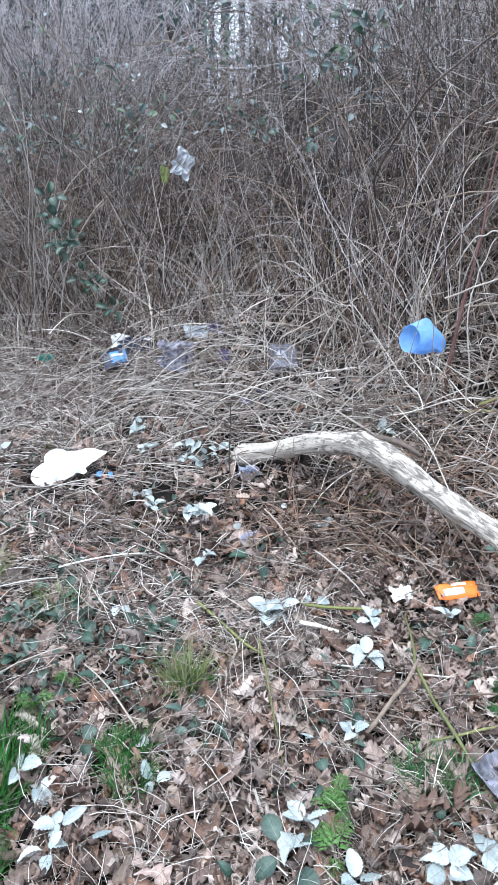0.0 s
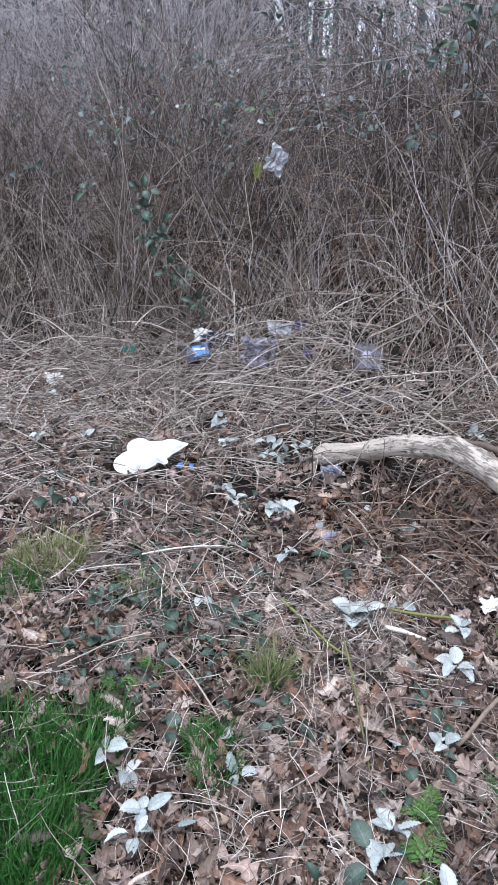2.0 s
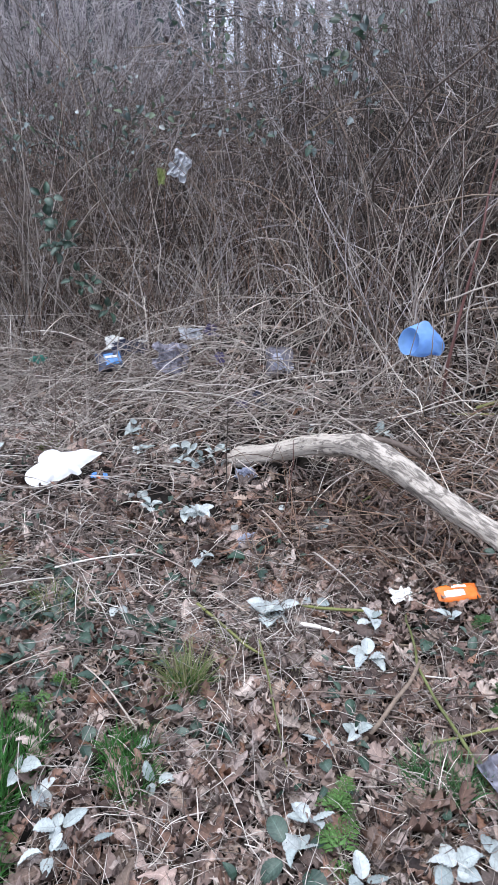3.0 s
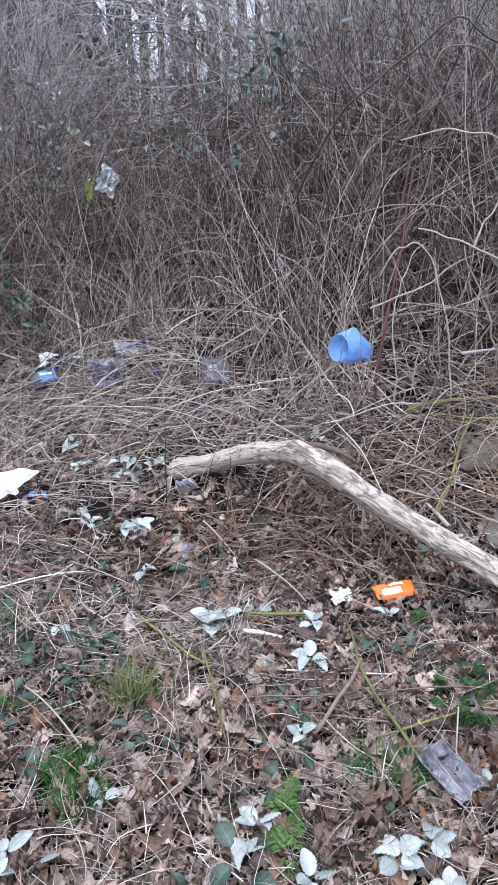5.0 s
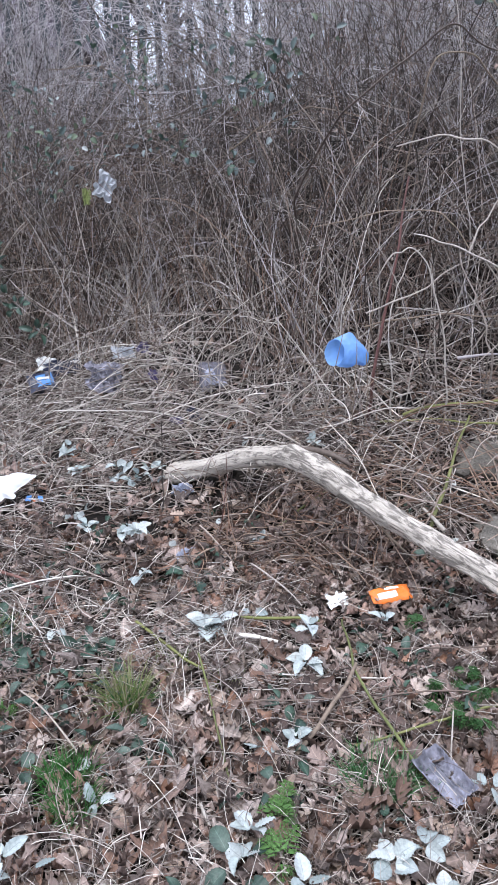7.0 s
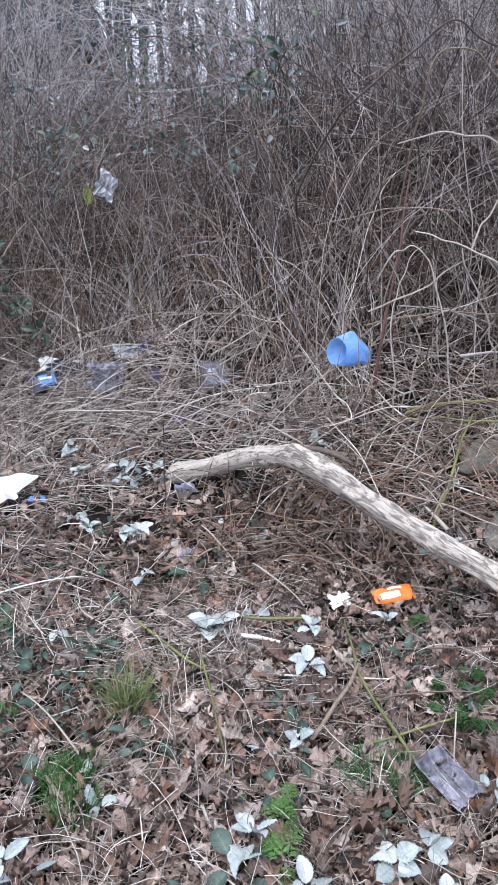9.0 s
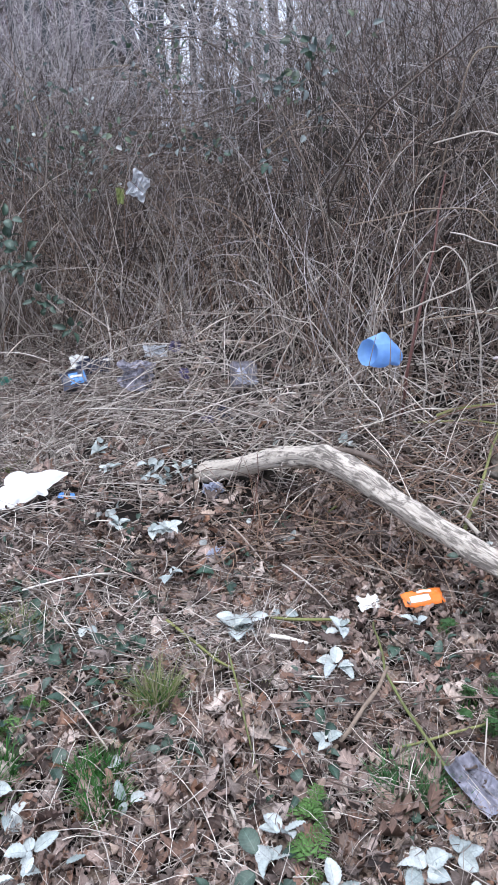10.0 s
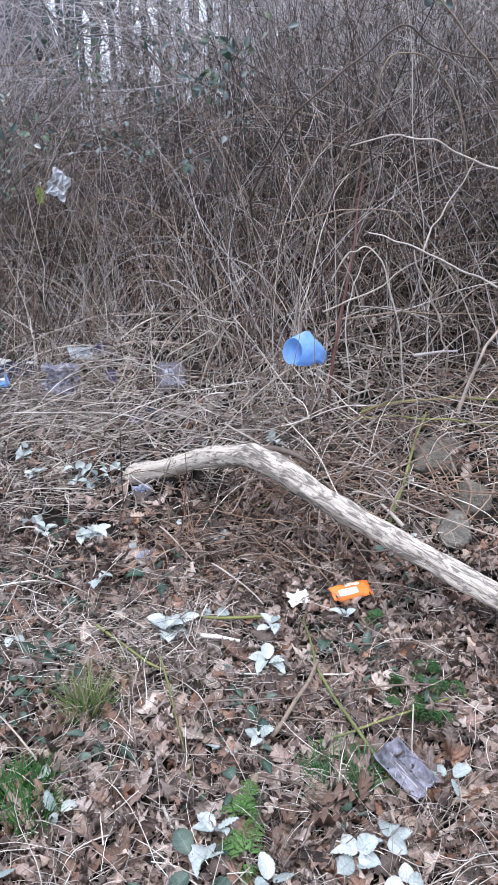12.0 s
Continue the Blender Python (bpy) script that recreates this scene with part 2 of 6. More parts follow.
def log_material():
    """Weathered bare wood: bleached pale streaks along the grain with dark weathered patches and cracks."""
    m = bpy.data.materials.new("weathered_wood")
    m.use_nodes = True
    n, l = m.node_tree.nodes, m.node_tree.links
    p = n["Principled BSDF"]
    uv = n.new("ShaderNodeUVMap")
    mp = n.new("ShaderNodeMapping")
    mp.inputs["Scale"].default_value = (26, 90, 1)
    l.new(uv.outputs[0], mp.inputs["Vector"])
    streak, patch, crack = n.new("ShaderNodeTexNoise"), n.new("ShaderNodeTexNoise"), n.new("ShaderNodeTexNoise")
    streak.inputs["Scale"].default_value, streak.inputs["Detail"].default_value, streak.inputs["Roughness"].default_value = 0.8, 8, 0.7
    patch.inputs["Scale"].default_value, patch.inputs["Detail"].default_value, patch.inputs["Roughness"].default_value, patch.inputs["Distortion"].default_value = 1.0, 7, 0.70, 0.9
    crack.inputs["Scale"].default_value, crack.inputs["Detail"].default_value = 1.0, 3
    mp2, mp3 = n.new("ShaderNodeMapping"), n.new("ShaderNodeMapping")
    mp2.inputs["Scale"].default_value, mp2.inputs["Rotation"].default_value = (14, 12, 1), (0, 0, 0.05)
    mp3.inputs["Scale"].default_value, mp3.inputs["Rotation"].default_value = (5, 44, 1), (0, 0, 0.05)
    l.new(uv.outputs[0], mp2.inputs["Vector"])
    l.new(uv.outputs[0], mp3.inputs["Vector"])
    l.new(mp.outputs[0], streak.inputs["Vector"])
    l.new(mp2.outputs[0], patch.inputs["Vector"])
    l.new(mp3.outputs[0], crack.inputs["Vector"])
    r1, r2, r3 = n.new("ShaderNodeValToRGB"), n.new("ShaderNodeValToRGB"), n.new("ShaderNodeValToRGB")
    r1.color_ramp.elements[0].position, r1.color_ramp.elements[1].position = 0.32, 0.62
    r1.color_ramp.elements[0].color, r1.color_ramp.elements[1].color = (0.37, 0.32, 0.275, 1), (0.60, 0.545, 0.48, 1)
    r2.color_ramp.elements[0].position, r2.color_ramp.elements[1].position = 0.785, 0.86
    r2.color_ramp.elements[0].color, r2.color_ramp.elements[1].color = (0, 0, 0, 1), (1, 1, 1, 1)
    r3.color_ramp.elements[0].position, r3.color_ramp.elements[1].position = 0.34, 0.40
    r3.color_ramp.elements[0].color, r3.color_ramp.elements[1].color = (1, 1, 1, 1), (0, 0, 0, 1)
    l.new(streak.outputs["Fac"], r1.inputs[0])
    l.new(crack.outputs["Fac"], r3.inputs[0])
    sep, wear, tot = n.new("ShaderNodeSeparateXYZ"), n.new("ShaderNodeMapRange"), n.new("ShaderNodeMath")
    wear.inputs[1].default_value, wear.inputs[2].default_value, wear.inputs[3].default_value, wear.inputs[4].default_value = 0.4, 1.0, -0.07, 0.03
    tot.operation = "ADD"
    l.new(uv.outputs[0], sep.inputs[0])
    l.new(sep.outputs[0], wear.inputs[0])
    rag = n.new("ShaderNodeMath")
    rag.operation, rag.inputs[1].default_value = "MULTIPLY_ADD", 0.55
    l.new(streak.outputs["Fac"], rag.inputs[0])
    l.new(patch.outputs["Fac"], rag.inputs[2])
    l.new(rag.outputs[0], tot.inputs[0])
    l.new(wear.outputs[0], tot.inputs[1])
    l.new(tot.outputs[0], r2.inputs[0])
    mx = n.new("ShaderNodeMixRGB")
    mx.inputs[2].default_value = (0.072, 0.06, 0.055, 1)
    sc, both = n.new("ShaderNodeMath"), n.new("ShaderNodeMath")
    both.operation = "MAXIMUM"
    l.new(r2.outputs[0], both.inputs[0])
    l.new(r3.outputs[0], both.inputs[1])
    sc.operation, sc.inputs[1].default_value = "MULTIPLY", 0.78
    l.new(both.outputs[0], sc.inputs[0])
    l.new(sc.outputs[0], mx.inputs[0])
    l.new(r1.outputs[0], mx.inputs[1])
    l.new(mx.outputs[0], p.inputs["Base Color"])
    p.inputs["Roughness"].default_value, p.inputs["Specular IOR Level"].default_value = 0.85, 0.2
    bp = n.new("ShaderNodeBump")
    bp.inputs["Strength"].default_value, bp.inputs["Distance"].default_value = 0.9, 0.006
    l.new(streak.outputs["Fac"], bp.inputs["Height"])
    l.new(bp.outputs[0], p.inputs["Normal"])
    return m


LOGWOOD = log_material()
rs = np.random.RandomState(11)


# ---- mesh tools ----
def mesh_of(name, verts, faces, material, smooth=True):
    me = bpy.data.meshes.new(name)
    me.from_pydata(np.asarray(verts).tolist(), [], [list(map(int, f)) for f in faces])
    me.materials.append(material)
    if smooth:
        me.polygons.foreach_set("use_smooth", [True] * len(me.polygons))
    me.update()
    return me


def part(name, me, parent, label="", at=None):
    ob = new(name, me)
    ob.parent = parent
    if at is not None:
        ob.matrix_local = at
    return tagged(ob, label)


def holder(name, place, label, category, group="", kind=""):
    ob = new(name)
    ob.empty_display_size = 0.05
    ob.matrix_world = Matrix.Translation(place) if not isinstance(place, Matrix) else place
    return tagged(ob, label, category, group, kind)


def foot(x):
    """Where the thicket begins, along y, for each x."""
    return np.interp(np.asarray(x, float), [-6, -2.2, -0.9, 0.6, 1.2, 2.5, 6], [5.6, 5.0, 4.5, 3.0, 2.55, 2.1, 1.6])


def ground_z(x, y):
    """The bank: flat by the camera, rising under the thicket to a level top."""
    u = np.asarray(y, float) - foot(x)
    soft = lambda a, w=0.25: w * np.log1p(np.exp(np.clip(a / w, -40, 40))) + np.clip(a - 40 * w, 0, None)
    start = np.interp(np.asarray(x, float), [-0.2, 0.6], [0.4, 0.75])
    return 0.33 * (soft(u + start) - soft(u - 3.4)) + 0.30 * (soft(u - 0.5) - soft(u - 3.4))


def thicket_foot(x):
    """Where canes begin to stand, along y."""
    return np.interp(np.asarray(x, float), [-6, -2.2, -0.9, -0.2, 0.2, 0.5, 0.8, 1.2, 2.5, 6], [5.7, 5.15, 4.92, 4.6, 4.3, 3.7, 3.25, 3.12, 3.0, 2.6])


# spots kept free of loose stalks: (x, y, radius)
BARE = [(-0.97, 3.35, 0.16), (-1.03, 3.21, 0.14), (-0.86, 3.28, 0.12), (0.76, 2.16, 0.16), (0.68, 1.42, 0.13), (-0.02, 3.12, 0.10), (-0.76, 3.24, 0.06), 
        (-0.47, 3.02, 0.1), (-0.24, 2.9, 0.13), (-0.28, 3.38, 0.12), (-0.1, 3.3, 0.10), (0.06, 2.18, 0.09), (0.39, 1.92, 0.08), (0.55, 2.17, 0.09), (-0.69, 3.8, 0.1), (-0.01, 2.6, 0.08),
        (1.30, 2.66, 0.12), (1.20, 2.30, 0.10), (1.32, 2.38, 0.08)]


def is_bare(x, y):
    hit = np.zeros(np.shape(x), bool)
    for bx, by, br in BARE:
        hit |= (np.asarray(x) - bx) ** 2 + (np.asarray(y) - by) ** 2 < br * br
    # the strip before the log's face
    for k in np.linspace(0, 1, 14):
        lx, ly = -0.12 + 1.3 * k, 3.36 - 1.52 * k
        hit |= (np.asarray(x) - lx) ** 2 + (np.asarray(y) - ly) ** 2 < 0.012
    return hit


def lumps(x, y):
    return 0.012 * np.sin(7.1 * x + 3.0 * np.sin(2.3 * y)) * np.sin(6.3 * y + 1.7) + 0.007 * np.sin(17 * x + 5 * y) * np.sin(13 * y - 6 * x)


def on_ground(x, y):
    return ground_z(x, y) + lumps(x, y)


def tubes(P, R, sides=3):
    """P: (N, K, 3) centre lines, R: (N, K) radii. Vertices and quads."""
    N, K, _ = P.shape
    T = np.gradient(P, axis=1)
    T /= np.linalg.norm(T, axis=2, keepdims=True) + 1e-9
    ref = rs.normal(size=(N, 1, 3)) * np.ones((1, K, 1))
    a = np.cross(T, ref)
    a /= np.linalg.norm(a, axis=2, keepdims=True) + 1e-9
    b = np.cross(T, a)
    ang = np.arange(sides) * 2 * np.pi / sides
    V = P[:, :, None, :] + R[:, :, None, None] * (np.cos(ang)[None, None, :, None] * a[:, :, None, :] + np.sin(ang)[None, None, :, None] * b[:, :, None, :])
    base = (np.arange(N) * K * sides)[:, None, None]
    k, s = np.arange(K - 1)[None, :, None] * sides, np.arange(sides)[None, None, :]
    s2 = (s + 1) % sides
    F = np.stack([base + k + s, base + k + s2, base + k + sides + s2, base + k + sides + s], axis=-1)
    return V.reshape(-1, 3), F.reshape(-1, 4)


def grow(root, way, length, K=10, droop=0.0, wobble=0.12, level=None):
    """Centre lines that start at root along way, bend down by droop and wander."""
    N = len(root)
    P = np.zeros((N, K, 3))
    P[:, 0] = root
    d = way / np.linalg.norm(way, axis=1, keepdims=True)
    step = (np.asarray(length) / (K - 1))[:, None]
    droop = np.broadcast_to(droop, (N,))[:, None]
    bend = rs.normal(size=(N, 3)) * wobble
    for k in range(1, K):
        bend = 0.6 * bend + rs.normal(size=(N, 3)) * wobble * 0.6
        d = d + bend + np.array([0, 0, -1.0]) * droop * (k / K) * 2
        d /= np.linalg.norm(d, axis=1, keepdims=True)
        P[:, k] = P[:, k - 1] + d * step
        if level is not None:
            P[:, k, 2] = np.maximum(P[:, k, 2], on_ground(P[:, k, 0], P[:, k, 1]) + level)
    return P


def taper(N, K, r0, r1):
    s = np.linspace(0, 1, K)[None, :]
    return np.broadcast_to(r0, (N,))[:, None] * (1 - s) + np.broadcast_to(r1, (N,))[:, None] * s


def joined(pieces):
    V, F, n = [], [], 0
    for v, f in pieces:
        V.append(np.asarray(v))
        F.extend((np.asarray(f) + n).tolist())
        n += len(v)
    return np.concatenate(V), F


def bundle(name, batches, material, label, category, piece, near, sides=3):
    """Many stems as one thing: up to 300 within the stretch near=(x0, x1) and foremost along y are parts of their own, the rest one part."""
    lo, hi = near
    flat = [(P[i], R[i]) for P, R in batches for i in range(len(P))]
    mid_y = np.array([p[:, 1].mean() if lo < p[:, 0].mean() < hi else 99.0 for p, _ in flat])
    order = np.argsort(mid_y, kind="stable")
    first = [k for k in order[:300] if mid_y[k] < 99]
    chosen = set(first)
    ob = holder(name, (0, 0, 0), label, category)
    for k in first:
        part(piece, mesh_of(piece, *tubes(flat[k][0][None], flat[k][1][None], max(sides, 4)), material), ob)
    by_len = defaultdict(list)
    for k, (p, r) in enumerate(flat):
        if k not in chosen:
            by_len[len(p)].append((p, r))
    rest = [tubes(np.stack([p for p, _ in g]), np.stack([r for _, r in g]), sides) for g in by_len.values()]
    if rest:
        tagged(part(piece + "_mass", mesh_of(name, *joined(rest), material), ob), kind="stuff")
    return ob


def line_tube(points, r0, r1, K=24, sides=7, knots=0.0):
    """One smooth stem through a few points."""
    pts = np.array(points, float)
    s = np.concatenate([[0], np.cumsum(np.linalg.norm(np.diff(pts, axis=0), axis=1))])
    q = np.linspace(0, s[-1], K)
    P = np.stack([np.interp(q, s, pts[:, k]) for k in range(3)], axis=1)
    for _ in range(2):
        P[1:-1] = 0.25 * P[:-2] + 0.5 * P[1:-1] + 0.25 * P[2:]
    R = np.linspace(r0, r1, K) * (1 + knots * rs.normal(size=K))
    return tubes(P[None], R[None], sides)


# ---- ground ----
ax = np.concatenate([[-900, -300, -100, -40, -18, -9], np.arange(-5, 4.001, 0.05), [6, 9, 18, 40, 100, 300, 900]])
ay = np.concatenate([[-900, -300, -100, -40, -18, -8, -4, -2, -1], np.arange(-0.2, 9.01, 0.05), [10, 12, 15, 20, 30, 60, 150, 400, 1500]])
gx, gy = np.meshgrid(ax, ay)
near = np.exp(-((np.clip(np.abs(gx) - 5, 0, None) + np.clip(np.abs(gy - 4) - 6, 0, None)) ** 2))
gz = ground_z(gx, gy) + lumps(gx, gy) * near - 0.012
nx, ny = len(ax), len(ay)
idx = np.arange(nx * ny).reshape(ny, nx)
gf = np.stack([idx[:-1, :-1], idx[:-1, 1:], idx[1:, 1:], idx[1:, :-1]], axis=-1).reshape(-1, 4)
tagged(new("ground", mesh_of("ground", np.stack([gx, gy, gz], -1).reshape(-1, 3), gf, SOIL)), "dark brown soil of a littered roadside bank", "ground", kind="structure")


# ---- leaves ----
def oak_leaf(curl, roll, length=0.09, width=0.055, lobes=4, seed=0):
    """A lobed, curled dead oak leaf lying on its back or front."""
    r = np.random.RandomState(seed)
    n = 6 * lobes + 1
    t = np.linspace(0, 1, n)
    env = np.sin(np.pi * np.clip(t * 0.95 + 0.03, 0, 1)) ** 0.6 * (0.62 + 0.5 * t)
    ph, twist = r.uniform(0, 0.6), r.normal() * 0.5
    bend = r.normal() * 0.12
    v = []
    for side in (-1, 0, 1):
        lob = 0.46 + 0.54 * np.abs(np.sin(np.pi * (t * lobes + ph + 0.1 * side))) ** 0.8
        w = width / 2 * env * lob * (1 + 0.03 * r.normal(size=n)) * side
        x = (t - 0.5) * length
        z = curl * ((w / (width / 2)) ** 2) * 0.032 + roll * ((t - 0.45) ** 2) * 0.06 + 0.003 * r.normal(size=n) * abs(side)
        y = w * (1 - 0.2 * min(1, abs(curl)))
        c, sn = np.cos(twist * (t - 0.5)), np.sin(twist * (t - 0.5))
        v.append(np.stack([x, y * c - z * sn + bend * (t - 0.5) ** 2, y * sn + z * c], 1))
    v = np.concatenate(v)
    v[0] = v[2 * n] = v[n]
    f = []
    for k in range(n - 1):
        f += [(k, k + 1, n + k + 1, n + k), (n + k, n + k + 1, 2 * n + k + 1, 2 * n + k)]
    stalk = np.array([[-length / 2, 0.0008, 0], [-length / 2, -0.0008, 0], [-length * 0.72, 0, 0.004]])
    v = np.concatenate([v, stalk])
    return v, f + [(3 * n, 3 * n + 1, 3 * n + 2)]


def ovate_leaf(length=0.06, width=0.042, fold=0.25, arch=0.3, seed=0):
    """A toothed oval bramble leaflet folded along its midrib."""
    r = np.random.RandomState(seed)
    n = 17
    t = np.linspace(0, 1, n)
    env = np.sin(np.pi * t ** 0.85) ** 0.62 * (1 - 0.25 * np.clip(t - 0.7, 0, 1))
    env[0] = env[-1] = 0
    v = []
    for side in (-1, -0.5, 0, 0.5, 1):
        tooth = 1 + (0.035 * ((np.arange(n) % 2) * 2 - 1) if abs(side) == 1 else 0)
        w = width / 2 * env * side * tooth
        z = (fold + 0.2) * np.abs(w) - arch * length * (t - 0.4) ** 2 * 1.2 + 0.0024 * np.sin(t * 40 - 4 * abs(side)) * abs(side) * (length / 0.06)
        v.append(np.stack([t * length, w, z], 1))
    v = np.concatenate(v)
    f = []
    for c in range(4):
        for k in range(n - 1):
            f.append((c * n + k, c * n + k + 1, (c + 1) * n + k + 1, (c + 1) * n + k))
    return v, f


OAK_SHAPES = [oak_leaf(rs.uniform(-1.3, 1.6), rs.uniform(-1.2, 1.8), rs.uniform(0.062, 0.108), rs.uniform(0.042, 0.070), rs.choice([3, 4, 4, 5]), k) for k in range(14)]
def veins_of(v):
    """For each vertex of a leaf: its place along the midrib (0 to 1), across it (-1 to 1), and 1 for blade."""
    if len(v) == 85:
        n, sides, tail = 17, (-1, -0.5, 0, 0.5, 1), 0
    else:
        n, sides, tail = (len(v) - 3) // 3, (-1, 0, 1), 3
    t = np.linspace(0, 1, n)
    return np.concatenate([np.stack([t, np.full(n, sd), np.ones(n)], 1) for sd in sides] + [np.zeros((tail, 3))])


def leaf_mesh(name, shape, material):
    v, f, *u = shape
    me = mesh_of(name, v, f, material)
    a = me.attributes.new("vein", "FLOAT_VECTOR", "POINT")
    a.data.foreach_set("vector", (u[0] if u else veins_of(v)).ravel())
    return me


OAK_MESHES = [leaf_mesh("oak_leaf", sh, OAK) for sh in OAK_SHAPES]
PALE_MESHES = [leaf_mesh("pale_leaf", ovate_leaf(l, l * w, fo, a, k), PALE) for k, (l, w, fo, a) in enumerate([(0.072, 0.80, 0.12, 0.25), (0.064, 0.76, -0.15, 0.15), (0.080, 0.78, 0.2, 0.35), (0.058, 0.72, 0.3, 0.15), (0.074, 0.62, 0.5, 0.4)])]
GREEN_MESHES = [leaf_mesh("green_leaf", ovate_leaf(l, l * w, fo, a, k + 9), GREEN) for k, (l, w, fo, a) in enumerate([(0.06, 0.7, 0.2, 0.35), (0.05, 0.66, 0.3, 0.5), (0.068, 0.68, 0.15, 0.6), (0.045, 0.6, 0.5, 0.2)])]

DULL_MESHES = [leaf_mesh("dull_leaf", ovate_leaf(l, l * w, fo, a, k + 29), DULL) for k, (l, w, fo, a) in enumerate([(0.055, 0.7, 0.2, 0.35), (0.045, 0.66, 0.3, 0.5), (0.05, 0.6, 0.5, 0.2)])]


def turn(rx, ry, rz):
    return np.array(Euler((rx, ry, rz)).to_matrix())


def scatter(shapes, places, tilt, size=(0.8, 1.15)):
    """Many loose copies in one mesh."""
    out = []
    for k, p in enumerate(places):
        v, f = shapes[k % len(shapes)]
        flip = np.pi if rs.rand() < 0.35 else 0
        M = turn(rs.normal() * tilt + flip, rs.normal() * tilt, rs.uniform(0, 6.3)) * rs.uniform(*size)
        out.append((v @ M.T + p, f, veins_of(v)))
    V, F, U, n = [], [], [], 0
    for v, f, u in out:
        V.append(v)
        U.append(u)
        F.extend([[i + n for i in q] for q in f])
        n += len(v)
    return np.concatenate(V), F, np.concatenate(U)


def litter_density(x, y):
    """Thick by the camera and under the log, thin where dead stalks cover the ground."""
    d = 1.0 - 0.75 / (1 + np.exp(-(y - 2.75 + 0.25 * x) / 0.2))
    d = np.where((x < -0.35) & (y > 2.0), d * 0.6, d)
    d = np.where((x < -0.56) & (y < 1.56), d * 0.25, d)
    d = np.where((x > 0.25) & (y < foot(x) - 0.2), np.maximum(d, 0.7), d)
    return np.where(y > thicket_foot(x), 0.12, np.where(y > foot(x) - 0.3, 0.18, d))


cand = np.stack([rs.uniform(-2.6, 1.9, 14500), rs.uniform(0.75, 5.0, 14500)], 1)
cand = cand[(np.abs(cand[:, 0]) < 0.5 + 0.52 * cand[:, 1])]
cand = cand[rs.rand(len(cand)) < litter_density(cand[:, 0], cand[:, 1])]
depth_jit = rs.uniform(0.0, 0.055, len(cand))
fill = np.stack([rs.uniform(-0.55, 1.3, 600), rs.uniform(0.8, 1.75, 600)], 1)
fill = np.concatenate([fill, np.stack([rs.uniform(0.7, 1.5, 420), rs.uniform(1.5, 2.35, 420)], 1), np.stack([rs.uniform(0.05, 0.9, 480), rs.uniform(2.2, 3.0, 480)], 1)])
cand, depth_jit = np.concatenate([cand, fill]), np.concatenate([depth_jit, rs.uniform(0.0, 0.025, len(fill))])
litter = np.column_stack([cand, on_ground(cand[:, 0], cand[:, 1]) + depth_jit])
front = (np.abs(litter[:, 0] - 0.1) < 0.55) & (litter[:, 1] < 1.75) & (litter[:, 1] > 1.05) & (depth_jit > 0.015)
pick = np.where(front)[0][:300]
rest = np.setdiff1d(np.arange(len(litter)), pick)
frag = cand[rs.rand(len(cand)) < 0.7]
frag = np.column_stack([frag + rs.normal(0, 0.04, frag.shape), np.zeros(len(frag))])
frag[:, 2] = on_ground(frag[:, 0], frag[:, 1]) + rs.uniform(0.01, 0.06, len(frag))
litter_thing = holder("leaf_litter", (0, 0, 0), "layer of curled brown dead oak leaves on the soil", "leaf litter")
for k in pick:
    part("oak_leaf", OAK_MESHES[k % 14], litter_thing, at=Matrix.Translation(litter[k]) @ Euler((rs.normal() * 0.45 + (np.pi if rs.rand() < 0.35 else 0), rs.normal() * 0.45, rs.uniform(0, 6.3))).to_matrix().to_4x4() @ Matrix.Scale(rs.uniform(0.85, 1.15), 4))
tagged(part("leaf_carpet", leaf_mesh("leaf_carpet", scatter(OAK_SHAPES, litter[rest], 0.5), OAK), litter_thing), kind="stuff")
far_xy = np.stack([rs.uniform(-3.8, 3.4, 13000), rs.uniform(-2.6, 4.2, 13000)], 1)
far_xy = far_xy[(np.abs(far_xy[:, 0]) > 0.48 + 0.51 * far_xy[:, 1]) | (far_xy[:, 1] < 0.78)]
far_xy = far_xy[far_xy[:, 1] < foot(far_xy[:, 0])]
reach = np.hypot(far_xy[:, 0] / 3.7, (far_xy[:, 1] - 1.2) / 3.7)
far_xy = far_xy[reach + rs.uniform(0, 0.45, len(far_xy)) < 1.1]
round_about = np.column_stack([far_xy, on_ground(far_xy[:, 0], far_xy[:, 1]) + rs.uniform(0.0, 0.03, len(far_xy))])
tagged(part("outer_leaves", leaf_mesh("outer_leaves", scatter([oak_leaf(1.2, 1.0, 0.09, 0.056, 2, 120 + k) for k in range(8)], round_about, 0.45), OAK), litter_thing), kind="stuff")
mid_xy = np.stack([rs.uniform(-2.3, 1.7, 1500), rs.uniform(2.5, 4.8, 1500)], 1)
mid_xy = mid_xy[(mid_xy[:, 1] < foot(mid_xy[:, 0]) - 0.2) & ~is_bare(mid_xy[:, 0], mid_xy[:, 1])]
mid = np.column_stack([mid_xy, on_ground(mid_xy[:, 0], mid_xy[:, 1]) + rs.uniform(0.03, 0.13, len(mid_xy))])
tagged(part("leaf_scatter", leaf_mesh("leaf_scatter", scatter(OAK_SHAPES, mid, 0.7, (0.35, 0.9)), OAK), litter_thing), kind="stuff")
tagged(part("leaf_fragments", leaf_mesh("leaf_fragments", scatter([oak_leaf(1.5, 1.0, 0.05, 0.03, 2, 90 + k) for k in range(8)], frag, 0.7, (0.3, 0.9)), OAK), litter_thing), kind="stuff")


